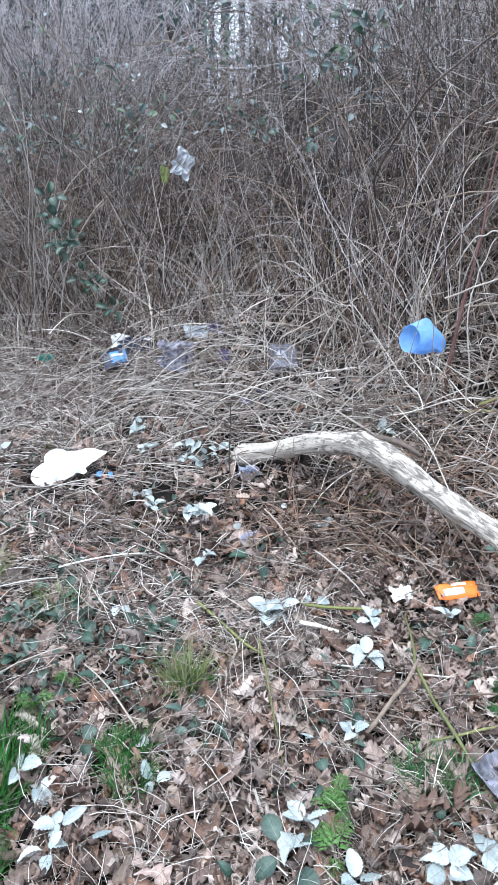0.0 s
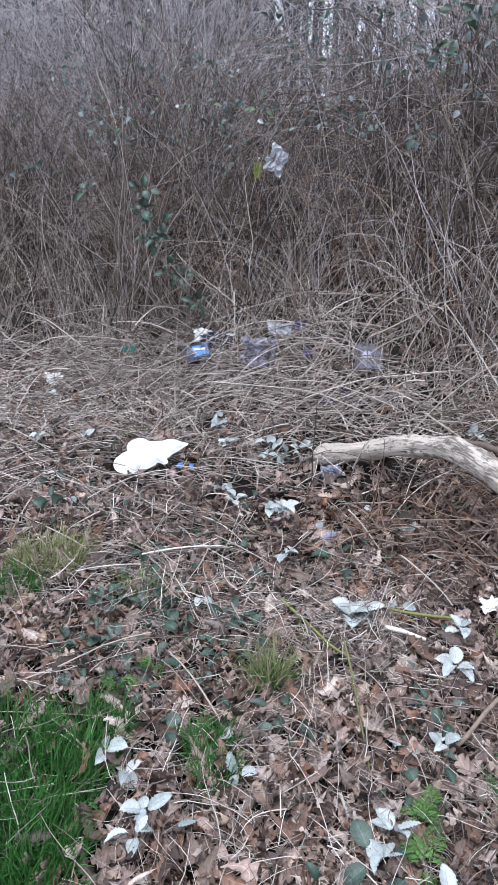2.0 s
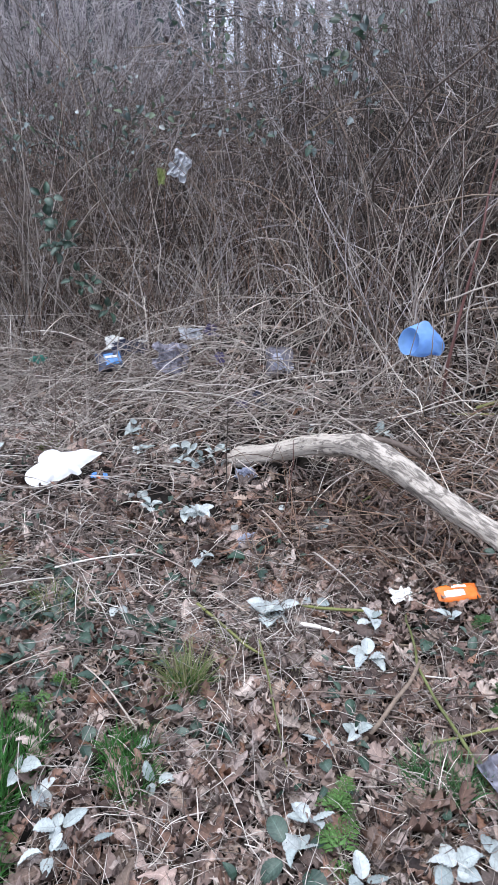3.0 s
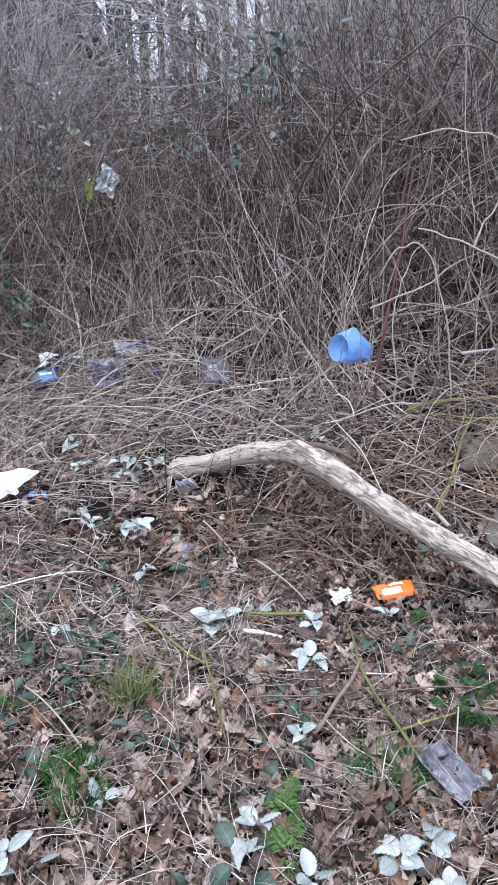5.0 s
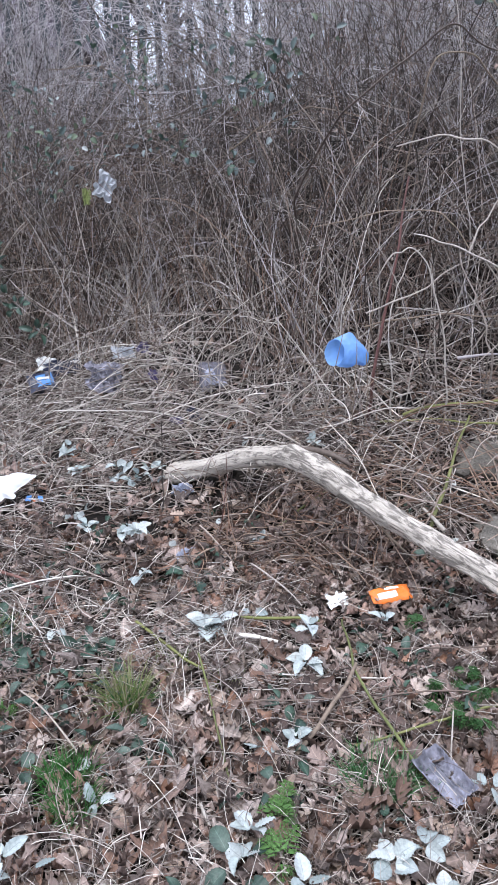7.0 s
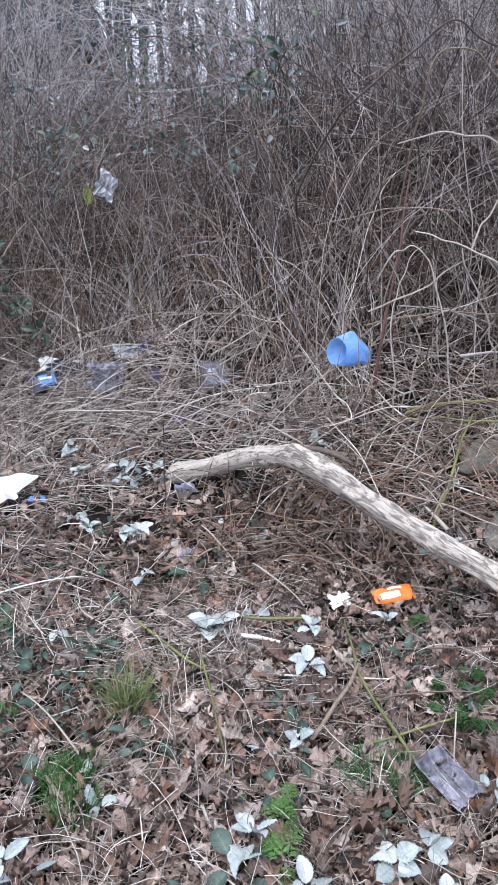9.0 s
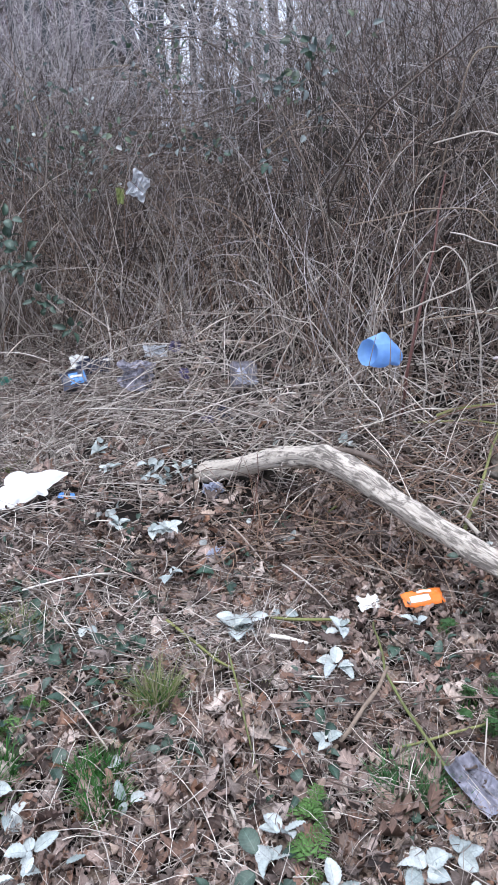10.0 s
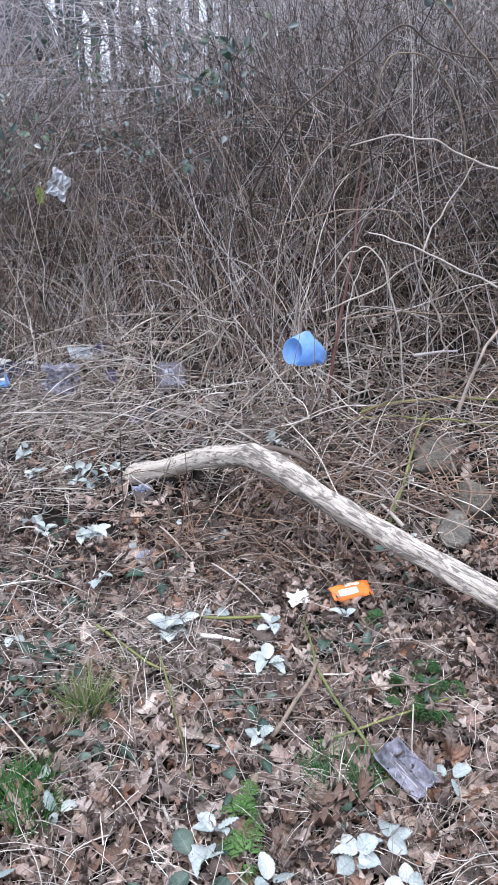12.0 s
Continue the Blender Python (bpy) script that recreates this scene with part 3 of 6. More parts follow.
# ---- dead stalks and twigs lying on the ground ----
def lying(n, xs, ys, length, r, keep, lift=(0.0, 0.06), tilt=0.18, K=7, wob=0.10, away=None, free=True):
    c = np.stack([rs.uniform(*xs, n * 3), rs.uniform(*ys, n * 3)], 1)
    c = c[rs.rand(len(c)) < keep(c[:, 0], c[:, 1])][:n]
    n = len(c)
    a = rs.uniform(0, 2 * np.pi, n) if away is None else rs.normal(away, 0.7, n)
    way = np.stack([np.cos(a), np.sin(a), rs.normal(0, tilt, n)], 1)
    root = np.column_stack([c, on_ground(c[:, 0], c[:, 1]) + rs.uniform(*lift, n)])
    P = grow(root, way, rs.uniform(*length, n), K, 0.06, wob, 0.004)
    ok = ~is_bare(P[:, :, 0], P[:, :, 1]).any(axis=1) | (rs.rand(n) < 0.10) | (not free)
    P, n = P[ok], int(ok.sum())
    rr = rs.uniform(*r, n)
    return P, taper(n, K, rr, rr * 0.6)


under_log = lambda x, y: (x > 0.0) & (x < 1.1) & (y > 2.15) & (y < 3.5 - 1.05 * x)
straw_keep = lambda x, y: np.where(under_log(x, y), 0.12, 1) * np.where(y < 2.9, 0.75, 1) * np.where(y > foot(x) + 0.5, 0.0, np.clip(1.05 - litter_density(x, y), 0.1, 1) * np.clip((y - 1.2) / 1.8, 0.05, 1))
stalks = [
    lying(4400, (-2.7, 1.9), (1.8, 5.2), (0.10, 0.42), (0.0013, 0.0034), straw_keep, (0.0, 0.10), 0.2),
    lying(1700, (-2.4, 0.7), (2.9, 4.9), (0.12, 0.45), (0.0015, 0.0036), lambda x, y: 0.9 * (y < foot(x) + 0.25), (0.02, 0.12), 0.25, wob=0.06),
    lying(3000, (-1.4, 1.3), (0.95, 2.7), (0.05, 0.28), (0.0007, 0.0018), lambda x, y: np.where((x < -0.5) & (y < 1.6), 0.1, 0.7), (0.03, 0.06), 0.12, wob=0.2),
    lying(1800, (-2.5, 1.9), (2.2, 5.0), (0.08, 0.3), (0.0012, 0.0028), lambda x, y: np.where(under_log(x, y), 0.2, 0.9) * (y < thicket_foot(x) + 0.4), (0.0, 0.02), 0.06, free=False),
    lying(800, (-1.2, 1.2), (1.0, 2.6), (0.05, 0.2), (0.0009, 0.0021), lambda x, y: 0.7 + 0 * x, (0.04, 0.07), 0.15, wob=0.16),
    lying(260, (-0.08, 0.22), (1.98, 2.2), (0.06, 0.2), (0.0010, 0.0022), lambda x, y: 0.9 + 0 * x, (0.04, 0.08), 0.3, wob=0.14, free=False),
    lying(200, (-0.75, -0.2), (1.9, 2.3), (0.06, 0.25), (0.0010, 0.0022), lambda x, y: 0.9 + 0 * x, (0.04, 0.08), 0.3, wob=0.14, free=False),
    lying(330, (-2.3, 1.8), (2.3, 4.8), (0.12, 0.5), (0.0026, 0.0046), lambda x, y: np.clip((y - 2.0) / 1.6, 0.1, 0.9) * (y < thicket_foot(x) + 0.2), (0.02, 0.10), 0.15, wob=0.05),
    lying(1900, (-1.1, 1.2), (0.95, 2.4), (0.04, 0.2), (0.0005, 0.0011), lambda x, y: np.where((x < -0.5) & (y < 1.6), 0.1, 0.7), (0.03, 0.07), 0.2, wob=0.14, free=False),
    lying(520, (0.3, 1.9), (2.3, 3.5), (0.12, 0.5), (0.0015, 0.0035), lambda x, y: np.where(under_log(x, y), 0.1, 0.9) * (y < thicket_foot(x) + 0.2), (0.0, 0.12), 0.25),
    lying(620, (-2.4, 1.7), (3.0, 5.2), (0.25, 0.9), (0.0018, 0.0042), lambda x, y: 0.95 * (y > foot(x) - 0.25) * (y < thicket_foot(x) + 0.35), (0.0, 0.22), 0.4, K=9, wob=0.08, free=False),
]
bundle("dead_stalks", stalks, STRAW, "tangle of broken straw-coloured dead stalks on the ground", "dead stalks", "stalk", (-0.9, 1.0))
brown = [
    lying(170, (0.0, 1.1), (2.45, 3.2), (0.12, 0.4), (0.0016, 0.0042), lambda x, y: 0.8 * (y < foot(x)), (0.0, 0.14), 0.3, wob=0.16, free=False),
    lying(130, (0.15, 0.95), (2.3, 2.95), (0.10, 0.35), (0.0016, 0.0042), lambda x, y: 0.9 * (y < 3.45 - 1.0 * x), (0.0, 0.10), 0.35, wob=0.14, free=False),
    lying(700, (-2.2, 1.4), (1.5, 3.4), (0.2, 0.6), (0.0015, 0.004), lambda x, y: 0.8 + 0 * x, (0.01, 0.05), 0.1),
]
bundle("fallen_twigs", brown, HEAP, "loose brown twigs heaped beneath the fallen log", "twigs", "twig", (-0.9, 1.1))

russet = lying(300, (0.75, 1.9), (2.4, 3.25), (0.15, 0.5), (0.0016, 0.0038), lambda x, y: 0.9 * (y < thicket_foot(x) + 0.1), (0.02, 0.16), 0.35, wob=0.15, free=False)
under = lying(170, (0.0, 1.0), (2.3, 3.0), (0.1, 0.38), (0.0012, 0.0030), lambda x, y: 0.95 * under_log(x, y), (0.02, 0.14), 0.35, wob=0.16, free=False)
bundle("russet_canes", [russet, under], RUSSET, "russet dead bramble canes tangled round the log", "canes", "cane", (-0.5, 2.0))

# ---- thicket ----
def roots(n, u0, u1, xs=(-4.2, 3.2), power=1.0):
    x = rs.uniform(*xs, n)
    y = thicket_foot(x) + 0.10 * np.sin(5.3 * x + 1.1) + 0.07 * np.sin(12.7 * x) + rs.normal(0, 0.06, n) + u0 + (u1 - u0) * rs.rand(n) ** power
    return np.column_stack([x, y, on_ground(x, y)])


def up_ways(n, lean, ahead=0.0):
    return np.column_stack([rs.normal(0, lean, n), rs.normal(-ahead, lean, n), np.ones(n)])


def canes(n, u, lean, length, r, K=11, droop=0.0, wob=0.08, ahead=0.0, xs=(-4.2, 3.2), power=1.0):
    root = roots(n, *u, xs, power)
    bearing = root[:, 0] / root[:, 1]
    low = np.where((bearing > -0.15) & (bearing < 0.14), 0.62, np.where(bearing > 0.14, 0.9, 1.0)) * np.where((bearing > -0.43) & (bearing < -0.34), 0.58, 1.0)
    low = low * np.clip(1.12 - 0.16 * (root[:, 1] - foot(root[:, 0])), 0.5, 1.05)
    low = 1 - (1 - low) * np.clip(root[:, 1] - foot(root[:, 0]), 0.3, 1)
    P = grow(root, up_ways(n, lean, 0.0), rs.uniform(*length, n) * low, K, droop, wob, 0.0)
    ok = (P[:, :, 1] - thicket_foot(P[:, :, 0])).min(axis=1) > -ahead - 0.16
    hollow = ((P[:, :, 0] > 1.08) & (P[:, :, 0] < 1.9) & (P[:, :, 2] > 0.72) & (P[:, :, 2] < 1.28) & (P[:, :, 1] < thicket_foot(P[:, :, 0]) + 0.5)).sum(axis=1) > 1
    ok &= ~hollow | (rs.rand(n) < 0.3)
    P, n = P[ok], int(ok.sum())
    rr = rs.uniform(*r, n)
    return (P, taper(n, K, rr, rr * 0.35)), P


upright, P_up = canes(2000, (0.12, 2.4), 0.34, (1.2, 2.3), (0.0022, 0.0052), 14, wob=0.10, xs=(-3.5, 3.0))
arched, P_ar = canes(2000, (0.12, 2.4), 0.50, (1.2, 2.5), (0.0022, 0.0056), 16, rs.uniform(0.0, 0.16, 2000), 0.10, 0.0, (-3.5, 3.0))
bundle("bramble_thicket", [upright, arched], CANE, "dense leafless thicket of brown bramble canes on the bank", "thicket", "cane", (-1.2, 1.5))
bleach, _ = canes(560, (0.0, 0.5), 0.42, (0.9, 2.4), (0.0020, 0.0046), 16, rs.uniform(0.0, 0.15, 560), 0.10, 0.1, (-3.3, 2.0))
bleach2, _ = canes(130, (0.0, 0.4), 0.60, (0.8, 2.2), (0.0022, 0.0050), 18, rs.uniform(0.0, 0.15, 130), 0.10, 0.2, (0.4, 2.6))
bleach3, _ = canes(260, (0.0, 0.3), 0.48, (0.9, 2.3), (0.0020, 0.0042), 16, rs.uniform(0.0, 0.12, 260), 0.10, 0.15, (-3.0, 0.5))
bundle("bleached_canes", [bleach2, bleach, bleach3], PALECANE, "pale dead canes arching through the thicket", "canes", "cane", (-1.4, 1.6))
# grey canes: haze over the upper thicket is partly put into their colour
grey, _ = canes(820, (0.0, 0.6), 0.45, (1.5, 2.6), (0.0014, 0.0030), 16, rs.uniform(0.0, 0.12, 820), 0.12, 0.05, (-3.4, 2.4))
grey2, P_gr = canes(800, (0.6, 2.0), 0.42, (1.9, 2.9), (0.0016, 0.0032), 16, rs.uniform(0.0, 0.08, 800), 0.12, 0.05, (-3.4, 3.0))
bundle("grey_canes", [grey, grey2], SCRUB, "thin grey canes rising through the thicket", "canes", "cane", (-1.4, 0.6))
tan1, _ = canes(300, (0.0, 0.5), 0.38, (1.3, 2.3), (0.0016, 0.0034), 16, rs.uniform(0.0, 0.12, 300), 0.12, 0.1, (-2.6, 1.4))
tan2, _ = canes(760, (0.05, 0.7), 0.42, (1.5, 2.7), (0.0016, 0.0034), 16, rs.uniform(0.0, 0.10, 760), 0.12, 0.1, (-3.2, 3.0))
bundle("tan_stems", [tan1], RUSSET, "tan and rusty dead stems standing in the thicket's face", "dead stems", "stem", (-1.4, 1.4))
bundle("stem_tangle", [tan2], HEAP, "mixed brown dead stems crossing in the thicket", "dead stems", "stem", (-1.4, 1.4))
NG = 4200
gsrc = P_gr[rs.randint(0, len(P_gr), NG), rs.randint(7, 16, NG)]
gtw = grow(gsrc, rs.normal(size=(NG, 3)) + np.array([0, 0, 0.3]), rs.uniform(0.12, 0.45, NG), 6, 0.02, 0.16)
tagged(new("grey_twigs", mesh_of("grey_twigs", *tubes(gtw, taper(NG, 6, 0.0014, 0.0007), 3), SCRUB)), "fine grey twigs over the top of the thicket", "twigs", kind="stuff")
# short stems sprawling forward from the thicket's edge
fringe, _ = canes(260, (-0.4, 0.1), 0.8, (0.35, 1.2), (0.0014, 0.0030), 12, rs.uniform(0.05, 0.25, 260), 0.12, 0.7, (-2.6, 1.8))
bundle("sprawling_stems", [fringe], STRAW, "sprawling dead stems arching forward off the thicket's edge", "dead stems", "stem", (-1.4, 1.6))
# taller scrub along the fence, thin where the sky shows through; its colour carries haze
hx = rs.uniform(-4.6, 4.6, 4600)
hx = hx[rs.rand(4600) < np.where((hx > -1.1) & (hx < 1.0), np.where(hx < -0.2, 0.06, 0.16), np.where((hx > -3.5) & (hx < -2.7), 0.1, np.where((hx > -2.0) & (hx <= -1.1), 0.35, np.where(hx > 1.0, 0.55, 1.0))))]
hy = rs.uniform(6.6, 8.0, len(hx))
hedge = grow(np.column_stack([hx, hy, on_ground(hx, hy)]), up_ways(len(hx), 0.4), rs.uniform(1.4, 2.6, len(hx)), 10, 0.03, 0.2)
hr = rs.uniform(0.002, 0.006, len(hx))
hsrc = hedge[rs.randint(0, len(hx), 13000), rs.randint(3, 10, 13000)]
htw = grow(hsrc, rs.normal(size=(13000, 3)) * 0.9 + np.array([0, 0, 0.25]), rs.uniform(0.2, 0.6, 13000), 5, 0.0, 0.2)
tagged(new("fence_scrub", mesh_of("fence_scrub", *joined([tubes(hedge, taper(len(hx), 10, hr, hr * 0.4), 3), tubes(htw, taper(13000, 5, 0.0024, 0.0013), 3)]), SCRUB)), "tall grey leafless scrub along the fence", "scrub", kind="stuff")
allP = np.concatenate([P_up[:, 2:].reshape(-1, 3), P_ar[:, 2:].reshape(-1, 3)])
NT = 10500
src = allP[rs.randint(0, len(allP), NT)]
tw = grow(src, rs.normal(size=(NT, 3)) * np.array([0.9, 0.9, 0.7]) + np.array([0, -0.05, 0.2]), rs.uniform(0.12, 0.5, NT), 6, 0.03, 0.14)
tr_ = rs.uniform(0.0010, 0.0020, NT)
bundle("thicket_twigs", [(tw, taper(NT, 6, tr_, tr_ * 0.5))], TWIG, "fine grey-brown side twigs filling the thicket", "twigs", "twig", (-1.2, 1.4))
NS = 2600
spk = allP[rs.randint(0, len(allP), NS)] + rs.normal(0, 0.02, (NS, 3))
tagged(new("clinging_leaves", leaf_mesh("clinging_leaves", scatter([ovate_leaf(0.03, 0.018, 0.4, 0.8, 70 + k) for k in range(5)], spk, 1.2, (0.35, 1.0)), OAK)), "shrivelled brown leaves clinging in the thicket", "dead leaves", kind="stuff")
skirt_a, _ = canes(1100, (-0.1, 0.6), 0.6, (0.3, 0.9), (0.0011, 0.0024), 9, rs.uniform(0.0, 0.2, 1100), 0.15, 0.1, (-3.4, 3.0))
bundle("dead_grass_skirt", [skirt_a], HEAP, "drooping dead stems at the thicket's foot", "dead stems", "stem", (-1.3, 1.5))
NF = 3800
fx = rs.uniform(-3.0, 2.4, NF)
fx = fx[(fx < 0.8) | (rs.rand(NF) < 0.5)]
NF = len(fx)
fy = thicket_foot(fx) + rs.uniform(-0.02, 0.4, NF)
ft = grow(np.column_stack([fx, fy, on_ground(fx, fy) + rs.uniform(0.05, 1.75, NF)]), rs.normal(size=(NF, 3)) * np.array([1.0, 0.5, 0.9]) + np.array([0, 0, 0.15]), rs.uniform(0.08, 0.34, NF), 5, 0.0, 0.16, 0.005)
fr_ = rs.uniform(0.0009, 0.0021, NF)
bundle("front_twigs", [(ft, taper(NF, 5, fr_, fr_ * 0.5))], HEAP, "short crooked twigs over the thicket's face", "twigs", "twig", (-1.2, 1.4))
veil_x, veil_y = rs.uniform(-1.6, 0.7, 520), rs.uniform(3.5, 4.9, 520)
veil_ok = veil_y < thicket_foot(veil_x) + 0.05
veil_x, veil_y = veil_x[veil_ok], veil_y[veil_ok]
NV = len(veil_x)
veil = grow(np.column_stack([veil_x, veil_y, on_ground(veil_x, veil_y)]), up_ways(NV, 0.7), rs.uniform(0.12, 0.7, NV), 8, rs.uniform(0, 0.2, NV), 0.1, 0.004)
vr = rs.uniform(0.0012, 0.0028, NV)
bundle("standing_stalks", [(veil, taper(NV, 8, vr, vr * 0.5))], STRAW, "thin dead stalks standing among the rubbish", "dead stalks", "stalk", (-1.3, 0.7))
# broken canes lodged at all angles in the thicket's face
NX = 1500
cx = rs.uniform(-3.2, 2.6, NX)
cx = cx[(cx < 0.8) | (rs.rand(NX) < 0.6)]
NX = len(cx)
cy = thicket_foot(cx) + rs.uniform(0.0, 0.6, NX)
ang = rs.uniform(-0.5, 1.3, NX) * rs.choice([-1, 1], NX)
cross = grow(np.column_stack([cx, cy, on_ground(cx, cy) + rs.rand(NX) ** 1.5 * 1.15 + 0.02]), np.column_stack([np.cos(ang) * rs.choice([-1, 1], NX), rs.normal(0, 0.25, NX), np.sin(ang)]), rs.uniform(0.25, 1.0, NX), 8, 0.02, 0.08, 0.01)
ok_ = (cross[:, :, 1] - thicket_foot(cross[:, :, 0])).min(axis=1) > -0.2
cross = cross[ok_]
cr = rs.uniform(0.0013, 0.0036, len(cross))
bundle("lodged_canes", [(cross, taper(len(cross), 8, cr, cr * 0.5))], HEAP, "broken dead canes lodged at all angles in the thicket", "canes", "cane", (-1.3, 1.5))


def cane_thing(points, r0, r1, material, name, label, category="cane", K=30, sides=6):
    pts = np.array(points, float)
    sag = np.linalg.norm(pts[-1] - pts[0])
    if sag > 0.25:
        mid = []
        for k in range(len(pts) - 1):
            mid += [pts[k], 0.5 * (pts[k] + pts[k + 1]) + rs.normal(size=3) * 0.007]
        pts = np.array(mid + [pts[-1]])
    if pts[0][2] > pts[-1][2] and pts[0][2] > 0.5:
        r0, r1 = 0.45 * r1, r0
    elif pts[-1][2] > 0.5:
        r1 = 0.6 * r1
    v, f = line_tube(pts, r0, r1, K * 2, sides, 0.09 if max(r0, r1) < 0.006 else 0.035)
    ob = new(name, mesh_of(name, v - pts[0], f, material))
    ob.location = pts[0]
    return tagged(ob, label, category)


def rooted(points):
    """The same line with its foot in the ground."""
    k = 0 if points[0][2] <= points[-1][2] else len(points) - 1
    x, y, z = points[k]
    y2 = y + 0.12
    base = [(x + 0.03, y2, float(on_ground(x, y2)) - 0.01), (x + 0.02, y2 - 0.03, 0.5 * (z + float(on_ground(x, y2))))]
    return base + list(points) if k == 0 else list(points) + base[::-1]


cane_thing([(0.70, 4.1, 0.85), (0.68, 4.0, 1.10), (0.602, 3.7, 1.449), (0.645, 3.4, 1.627), (0.721, 3.15, 1.804), (0.89, 3.05, 1.945), (1.05, 2.98, 2.07), (1.10, 2.98, 2.10), (1.15, 2.99, 2.09), (1.25, 3.0, 2.02), (1.39, 3.0, 1.99), (1.6, 3.05, 2.0)], 0.0068, 0.005, DARKCANE, "dark_cane", "dark thick bramble cane slanting up across the thicket", K=60)
cane_thing([(1.02, 3.35, 1.3), (1.04, 3.2, 1.7), (1.06, 3.1, 1.93), (1.1, 3.1, 2.01), (1.14, 3.1, 2.02), (1.2, 3.1, 2.02), (1.28, 3.1, 1.98), (1.37, 3.1, 1.89), (1.44, 3.1, 1.75), (1.5, 3.12, 1.5)], 0.0045, 0.0055, STICK, "brown_cane", "thick brown bramble cane arching over the thicket", K=50)
cane_thing([(1.2, 3.05, 2.25), (1.33, 3.0, 2.12), (1.41, 3.0, 2.03), (1.5, 3.0, 1.95), (1.75, 3.05, 1.7)], 0.006, 0.007, STICK, "brown_cane", "dull brown dead cane caught in the thicket")
cane_thing([(0.9, 2.95, 1.66), (1.06, 2.87, 1.70), (1.22, 2.85, 1.68), (1.39, 2.85, 1.6), (1.49, 2.85, 1.57), (1.8, 2.9, 1.4)], 0.005, 0.006, PALECANE, "pale_cane", "pale bleached dead cane arching through the thicket")
cane_thing([(-0.6, 5.4, 2.8), (-0.51, 5.4, 2.66), (-0.42, 5.4, 2.55), (-0.33, 5.4, 2.47), (-0.09, 5.4, 2.48), (0.06, 5.4, 2.42), (0.19, 5.4, 2.35), (0.4, 5.35, 2.0), (0.5, 5.3, 1.0)], 0.006, 0.008, DARKCANE, "dark_cane", "dark crooked stem in the thicket's top")
cane_thing([(-0.8, 5.25, 2.26), (-0.61, 5.2, 2.27), (-0.47, 5.2, 2.28), (-0.32, 5.2, 2.19), (-0.19, 5.2, 2.08), (-0.05, 5.1, 1.6), (0.0, 5.1, 0.95)], 0.006, 0.008, STICK, "brown_cane", "dull brown crooked stem in the thicket's top")
cane_thing([(-1.59, 5.6, 2.57), (-1.44, 5.6, 2.41), (-1.36, 5.6, 2.32), (-1.25, 5.6, 2.22), (-1.1, 5.5, 1.7), (-1.05, 5.5, 1.0)], 0.006, 0.008, STICK, "brown_cane", "dull brown crooked stem in the thicket's top")
cane_thing([(-0.7, 4.95, 1.8), (-0.51, 4.9, 1.85), (-0.31, 4.9, 1.86), (-0.05, 4.7, 1.91), (0.23, 4.5, 1.97), (0.32, 4.3, 1.92), (0.43, 4.2, 1.82), (0.52, 4.1, 1.4), (0.55, 4.1, 0.85)], 0.005, 0.006, DARKCANE, "dark_cane", "dark arching cane in the thicket's face", K=44)
cane_thing([(0.3, 4.0, 1.7), (0.44, 3.9, 1.8), (0.53, 3.8, 1.83), (0.66, 3.6, 1.87), (0.9, 3.4, 1.8)], 0.004, 0.004, STICK, "brown_cane", "dull brown dead cane caught in the thicket")
cane_thing([(0.89, 3.20, 0.38), (0.88, 3.06, 0.69), (0.965, 3.05, 1.26), (1.0, 3.08, 1.55)], 0.0095, 0.007, REDCANE, "red_cane", "upright reddish bramble cane behind the blue bag")
cane_thing(rooted([(-0.61, 4.75, 0.81), (-0.58, 4.75, 1.03), (-0.63, 4.75, 1.33), (-0.65, 4.75, 1.51)]), 0.0045, 0.003, PALECANE, "pale_cane", "pale bleached dead cane arching through the thicket")
cane_thing(rooted([(-1.12, 4.7, 0.93), (-0.91, 4.7, 0.89), (-0.67, 4.7, 0.83), (-0.61, 4.7, 0.8)]), 0.004, 0.003, PALECANE, "pale_cane", "pale bleached dead cane arching through the thicket")
cane_thing(rooted([(-1.09, 4.5, 0.28), (-0.81, 4.5, 0.56), (-0.59, 4.5, 0.65), (-0.24, 4.5, 0.76), (0.06, 4.5, 0.75)]), 0.0045, 0.003, PALECANE, "pale_cane", "pale bleached dead cane arching through the thicket")
cane_thing(rooted([(-0.13, 3.9, 0.85), (0.34, 3.9, 0.84), (0.98, 3.9, 0.73)]), 0.003, 0.002, PALECANE, "pale_cane", "pale bleached dead cane arching through the thicket")
cane_thing(rooted([(0.14, 3.75, 0.65), (0.33, 3.75, 0.75), (0.48, 3.75, 0.84), (0.76, 3.75, 0.89)]), 0.004, 0.003, PALECANE, "pale_cane", "pale bleached dead cane arching through the thicket")
cane_thing(rooted([(0.78, 3.3, 0.95), (0.84, 3.3, 1.14), (0.88, 3.3, 1.32), (0.94, 3.3, 1.49), (1.0, 3.3, 1.56)]), 0.004, 0.003, PALECANE, "pale_cane", "pale bleached dead cane arching through the thicket")
cane_thing(rooted([(0.74, 2.97, 0.765), (0.86, 2.98, 0.70), (1.0, 3.0, 0.61)]), 0.004, 0.003, PALECANE, "pale_cane", "pale bleached dead cane arching through the thicket")
cane_thing(rooted([(0.38, 3.05, 0.48), (0.47, 3.05, 0.42), (0.58, 3.05, 0.34)]), 0.005, 0.004, PALECANE, "pale_cane", "pale bleached dead cane arching through the thicket")
cane_thing(rooted([(-0.19, 3.55, 0.28), (0.18, 3.55, 0.31), (0.47, 3.55, 0.41)]), 0.004, 0.003, PALECANE, "pale_cane", "pale bleached dead cane arching through the thicket")
